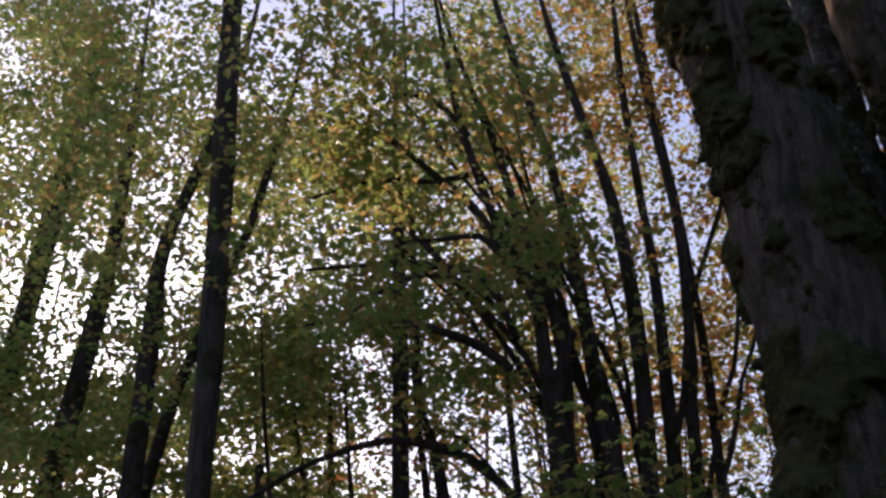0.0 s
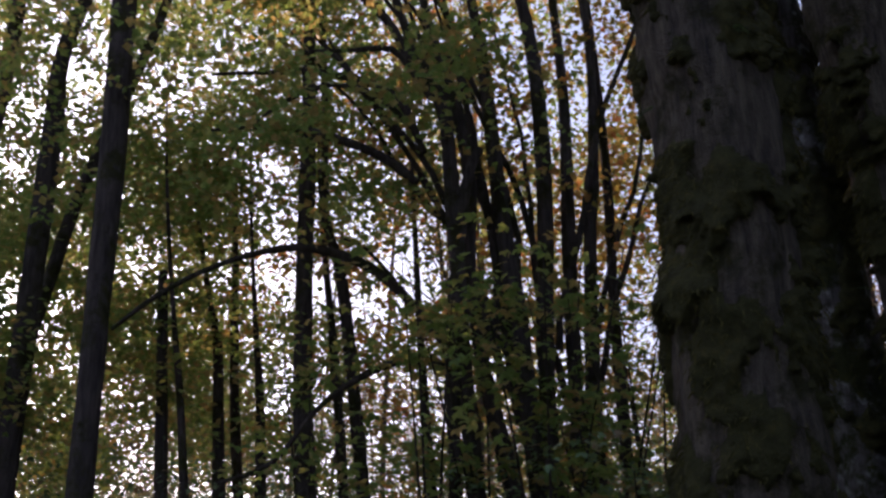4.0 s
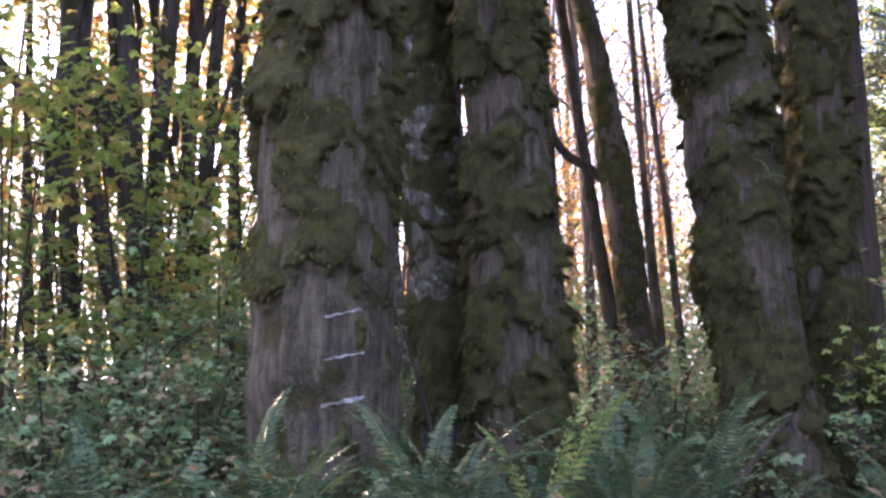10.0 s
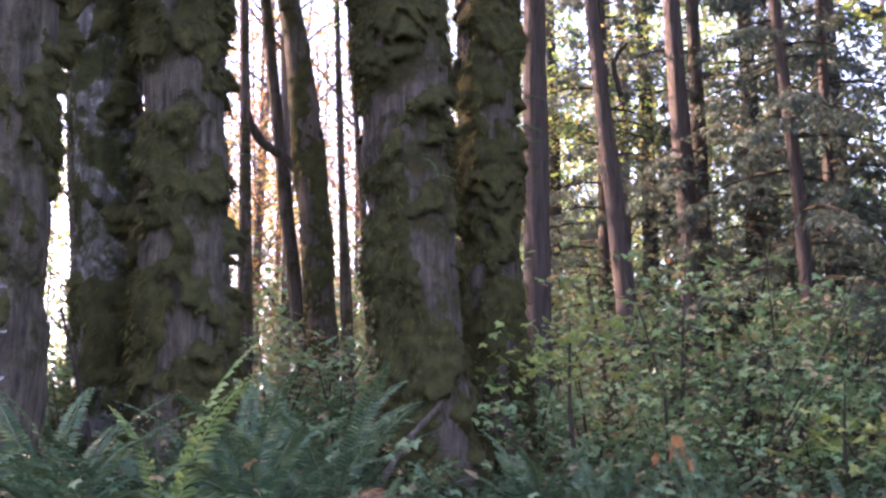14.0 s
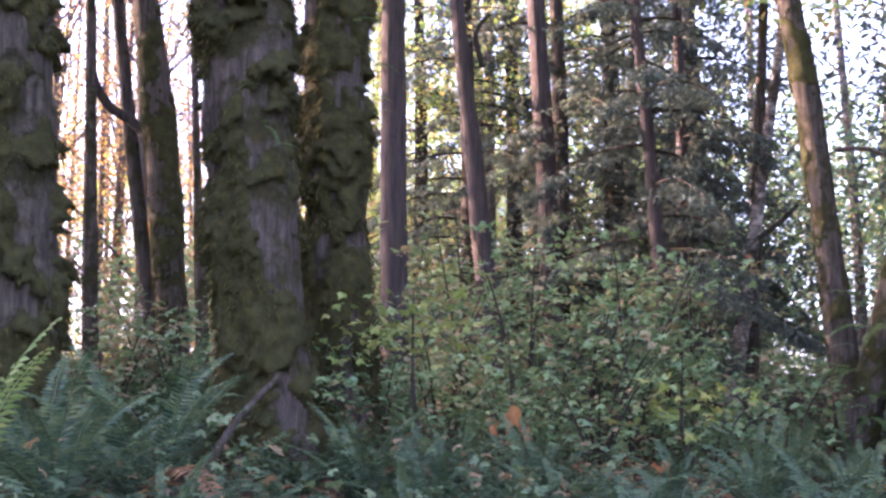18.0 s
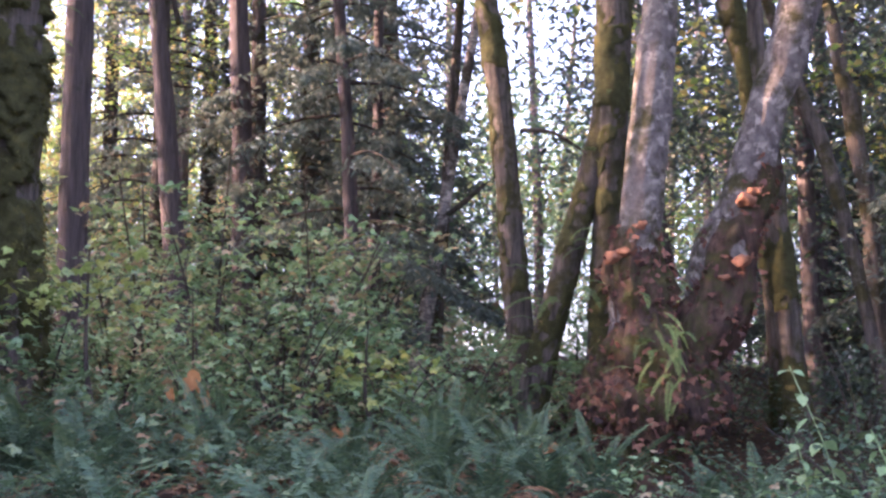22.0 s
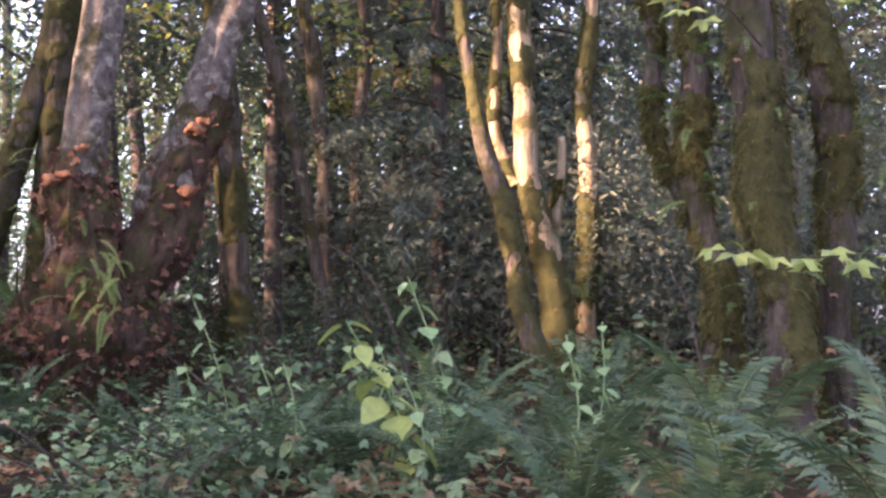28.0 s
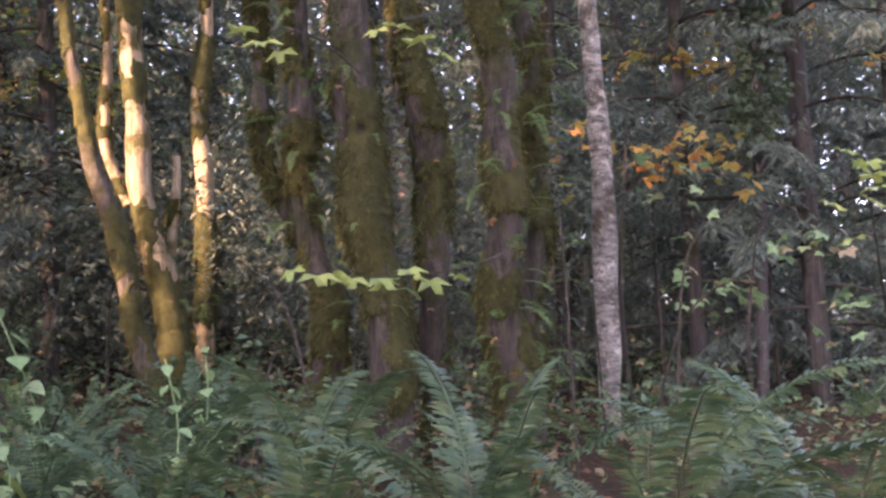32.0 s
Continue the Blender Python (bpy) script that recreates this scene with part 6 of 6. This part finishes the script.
# ---- small single things ----
def curled_leaf(x, y, z, size, label, stalk=True, curl=2.2, turn=0.0):
    """A withered five-lobed leaf rolled inward along its midrib, hanging on a stalk or lying flat."""
    root = thing("dead_leaf", (x, y, ground_z(x, y)), label, "leaf")
    ring, ang = np.meshgrid(np.linspace(0.05, 1, 7), np.linspace(-2.3, 2.3, 31), indexing="ij")
    ring, ang = ring.ravel(), ang.ravel()
    edge = 0.52 + 0.30 * np.abs(np.cos(ang * 2.45)) ** 0.7 + 0.18 * np.cos(ang / 2)
    u, w = ring * edge * np.cos(ang), ring * edge * np.sin(ang)
    k = curl * (1.15 - 0.5 * np.clip(u, 0, 1))
    p = np.stack([-(1 - np.cos(k * w)) / k - 0.25 * u ** 2, np.sin(k * w) / k, u], 1) * size
    if not stalk:
        p = np.stack([p[:, 2], p[:, 1], -p[:, 0] * 0.9 + 0.02], 1)
    p += np.array([noise.noise_vector(Vector(c) * 14) for c in p]) * 0.09 * size
    ct, st = math.cos(turn), math.sin(turn)
    p = np.stack([p[:, 0] * ct - p[:, 1] * st, p[:, 0] * st + p[:, 1] * ct, p[:, 2]], 1)
    f = np.array([[a * 31 + b, a * 31 + b + 1, (a + 1) * 31 + b + 1, (a + 1) * 31 + b] for a in range(6) for b in range(30)])
    piece("blade", root, p + (x, y, z), f, ORANGE_LEAF)
    if stalk:
        v, f = tube([(x + 0.05, y + 0.03, ground_z(x, y) - 0.03, 0.006), (x + 0.02, y, (z + ground_z(x, y)) / 2, 0.005), (x, y, z, 0.004)], 5, 0.1, 0, 0)
        piece("stalk", root, v, f, TWIG)


curled_leaf(7.15, 4.95, 0.99, 0.135, "curled orange-brown maple leaf caught on a stalk", turn=0.5)
curled_leaf(7.08, 5.08, 0.93, 0.07, "curled brown leaf caught on a stalk")
curled_leaf(7.22, 4.86, 0.90, 0.09, "curled yellow-brown leaf caught on a stalk", turn=-0.6)
curled_leaf(8.02, 4.31, 0.60, 0.14, "pale curled leaf lying on the litter", False)
curled_leaf(9.3, 3.2, 0.45, 0.14, "orange curled leaf by the fern", False)
curled_leaf(5.9, -1.2, 0.30, 0.06, "curled orange leaf caught in the herbs")
curled_leaf(5.4, -2.45, 0.36, 0.055, "curled orange leaf caught in the ferns")


def paint_marks():
    """Three worn white strokes on the big trunk, each following its round."""
    root, p, v, sides = TREES["T1"]
    rings = v.reshape(-1, sides, 3)
    cen = rings.mean(1)
    for k, (z, w, h) in enumerate([(1.95, 0.24, 0.022), (1.68, 0.27, 0.018), (1.40, 0.30, 0.036)]):
        cols = []
        for s in np.linspace(-0.5, 0.5, 15):
            zz = z + 0.06 * s + 0.004 * math.sin(s * 23 + k)
            i = int(np.argmin(abs(cen[:, 2] - zz)))
            want = np.array([0.6, -0.3]) - cen[i][:2]
            ang = math.atan2(want[1], want[0]) + 0.22 + s * w / 0.5
            dirs = np.arctan2(rings[i, :, 1] - cen[i][1], rings[i, :, 0] - cen[i][0])
            j = int(np.argmin(np.abs((dirs - ang + np.pi) % (2 * np.pi) - np.pi)))
            r = np.linalg.norm(rings[i, j][:2] - cen[i][:2]) + 0.012
            hh = h * (0.35 + 0.5 * abs(math.sin(s * 4 + k * 2)))
            for u in (-1, 1):
                cols.append((cen[i][0] + math.cos(ang) * r, cen[i][1] + math.sin(ang) * r, zz + u * hh * 0.5))
        f = [[2 * i, 2 * i + 2, 2 * i + 3, 2 * i + 1] for i in range(14)]
        piece("paint_mark", root, np.array(cols), np.array(f), WHITE_PAINT, "worn white paint stroke")


paint_marks()


# bare stalks, a leaning dead branch and gold foliage by the birch
def branch(rows, label, mat=None, sides=7):
    v, f = tube(rows, sides, 0.12, 0.2, 0)
    root = thing("dead_branch", rows[0][:3], label, "branch")
    piece("wood", root, v, f, mat or TWIG)


gen = np.random.default_rng(41)
branch([(3.75, 7.3, 0.6, 0.02), (3.62, 7.4, 1.3, 0.018), (3.45, 7.5, 2.0, 0.01)], "thin bare branch leaning by the trunk")
branch([(5.0, 5.9, 0.5, 0.03), (5.4, 6.0, 1.0, 0.028), (5.85, 6.1, 1.35, 0.02)], "mossy fallen branch leaning on the trunk", DEEP_MOSS)
for i in range(26):
    az, d = gen.uniform(-16, 2), gen.uniform(8.0, 11.5)
    if i > 14:
        az, d = gen.uniform(-122, -84), gen.uniform(7.2, 10)
    x, y = polar(az, d)
    z = ground_z(x, y)
    a, h = gen.uniform(0, 6.3), gen.uniform(0.7, 1.7)
    e = np.array([math.cos(a), math.sin(a)]) * h * gen.uniform(0.2, 0.8)
    branch([(x, y, z - 0.05, 0.010), (x + e[0] * 0.4, y + e[1] * 0.4, z + h * 0.75, 0.008), (x + e[0], y + e[1], z + h, 0.004)], "bare brown stalk in the undergrowth", None, 5)


def sapling(x, y, z, r, n, mat, label, size=0.1, flat=0.5):
    g = ground_z(x, y)
    root = thing("maple_sapling", (x, y, g), label, "sapling")
    v, f = tube([(x + 0.2, y, g - 0.05, 0.03), (x + 0.1, y + 0.1, (g + z) / 2, 0.02), (x, y, z + 0.3, 0.006)], 6, 0.2, 0.1, 0)
    piece("stem", root, v, f, TWIG)
    c = np.array((x, y, z)) + gen.normal(0, 1, (n // 14, 3)) * (r, r, r * flat)
    v, f = leaf_shapes(sprays(c, 0.3, 14, gen), size, 3, gen=gen)
    piece("crown", root, v, f, mat, smooth=False, kind="stuff")


sapling(10.15, -5.1, 2.4, 0.5, 100, GOLD_LEAF, "young maple with orange leaves in a patch of sun")
sapling(11.3, -6.0, 3.6, 0.6, 70, GOLD_LEAF, "young maple with golden leaves", 0.09)
sapling(11.2, -7.2, 3.7, 0.6, 60, GOLD_LEAF, "young maple with golden leaves", 0.09)
sapling(9.3, -5.8, 1.45, 0.6, 70, SHRUB_LEAF, "young maple with dull green leaves")
sapling(7.1, 6.0, 1.75, 0.28, 130, LIME_LEAF, "young maple with fresh green leaves beside the trunk", 0.085)
sapling(9.3, 4.9, 1.3, 0.3, 80, LIME_LEAF, "young plant with fresh green leaves", 0.085)


def vine_maple(x, y, n, z0, z1, label, mat=GREEN_LEAF, per=16, size=0.10):
    """A slender maple with layered sprays of leaves on thin stems."""
    g = ground_z(x, y)
    root = thing("vine_maple", (x, y, g), label, "tree")
    cs = []
    for i in range(4):
        a = gen.uniform(0, 6.3)
        e = np.array([math.cos(a), math.sin(a)]) * gen.uniform(0.3, 0.9)
        rows = [(x, y, g - 0.05, 0.02), (x + e[0] * 0.4, y + e[1] * 0.4, g + (z1 - g) * 0.5, 0.014), (x + e[0], y + e[1], z1 + gen.normal(0, 0.3), 0.005)]
        v, f = tube(rows, 6, 0.3, 0.1, 0)
        piece("stem", root, v, f, TWIG)
        for h in gen.uniform(z0, z1, n // 4):
            t = (h - g) / (z1 - g)
            cs.append((x + e[0] * t + gen.normal(0, 0.35), y + e[1] * t + gen.normal(0, 0.35), h))
    v, f = leaf_shapes(sprays(np.array(cs), 0.42, per, gen, 0.1), size, 3, gen=gen, flat=0.75)
    piece("crown", root, v, f, mat, smooth=False, kind="stuff")


for az, d, z0, z1 in [(-4.5, 10.0, 1.8, 4.6), (-7.5, 10.4, 2.0, 5.2), (-10.5, 10.2, 2.0, 4.8), (-13.5, 10.6, 1.8, 4.4), (-16, 11.4, 2.0, 5.0), (1.5, 11.2, 1.6, 4.2)]:
    x, y = polar(az, d)
    vine_maple(x, y, 34, z0, z1, "slender vine maple with layered green leaves")
for az, d, z0, z1 in [(-51, 12.4, 1.1, 2.9), (-54, 11.6, 1.1, 3.1), (-56.5, 12.4, 1.1, 3.2), (-59, 11.8, 1.0, 2.8), (-61.5, 13, 1.0, 2.6)]:
    x, y = polar(az, d)
    vine_maple(x, y, 30, z0, z1, "slender vine maple with sparse dull green leaves", SHRUB_LEAF, 13, 0.085)

# ivy round the upper part of the dead pole
root, rows = TREES["O1"][0], np.array(TREES["O1"][1])
gen = np.random.default_rng(61)
hz = gen.uniform(2.55, 5.2, 60)
c = np.stack([np.interp(hz, rows[:, 2], rows[:, 0]), np.interp(hz, rows[:, 2], rows[:, 1]), hz], 1) + gen.normal(0, 0.09, (60, 3))
v, f = leaf_shapes(sprays(c, 0.16, 26, gen, 0.5), 0.07, 3, gen=gen, flat=0.2, droop=0.8)
piece("ivy", root, v, f, IVY, "dark ivy wrapped round the pole", False, kind="stuff")
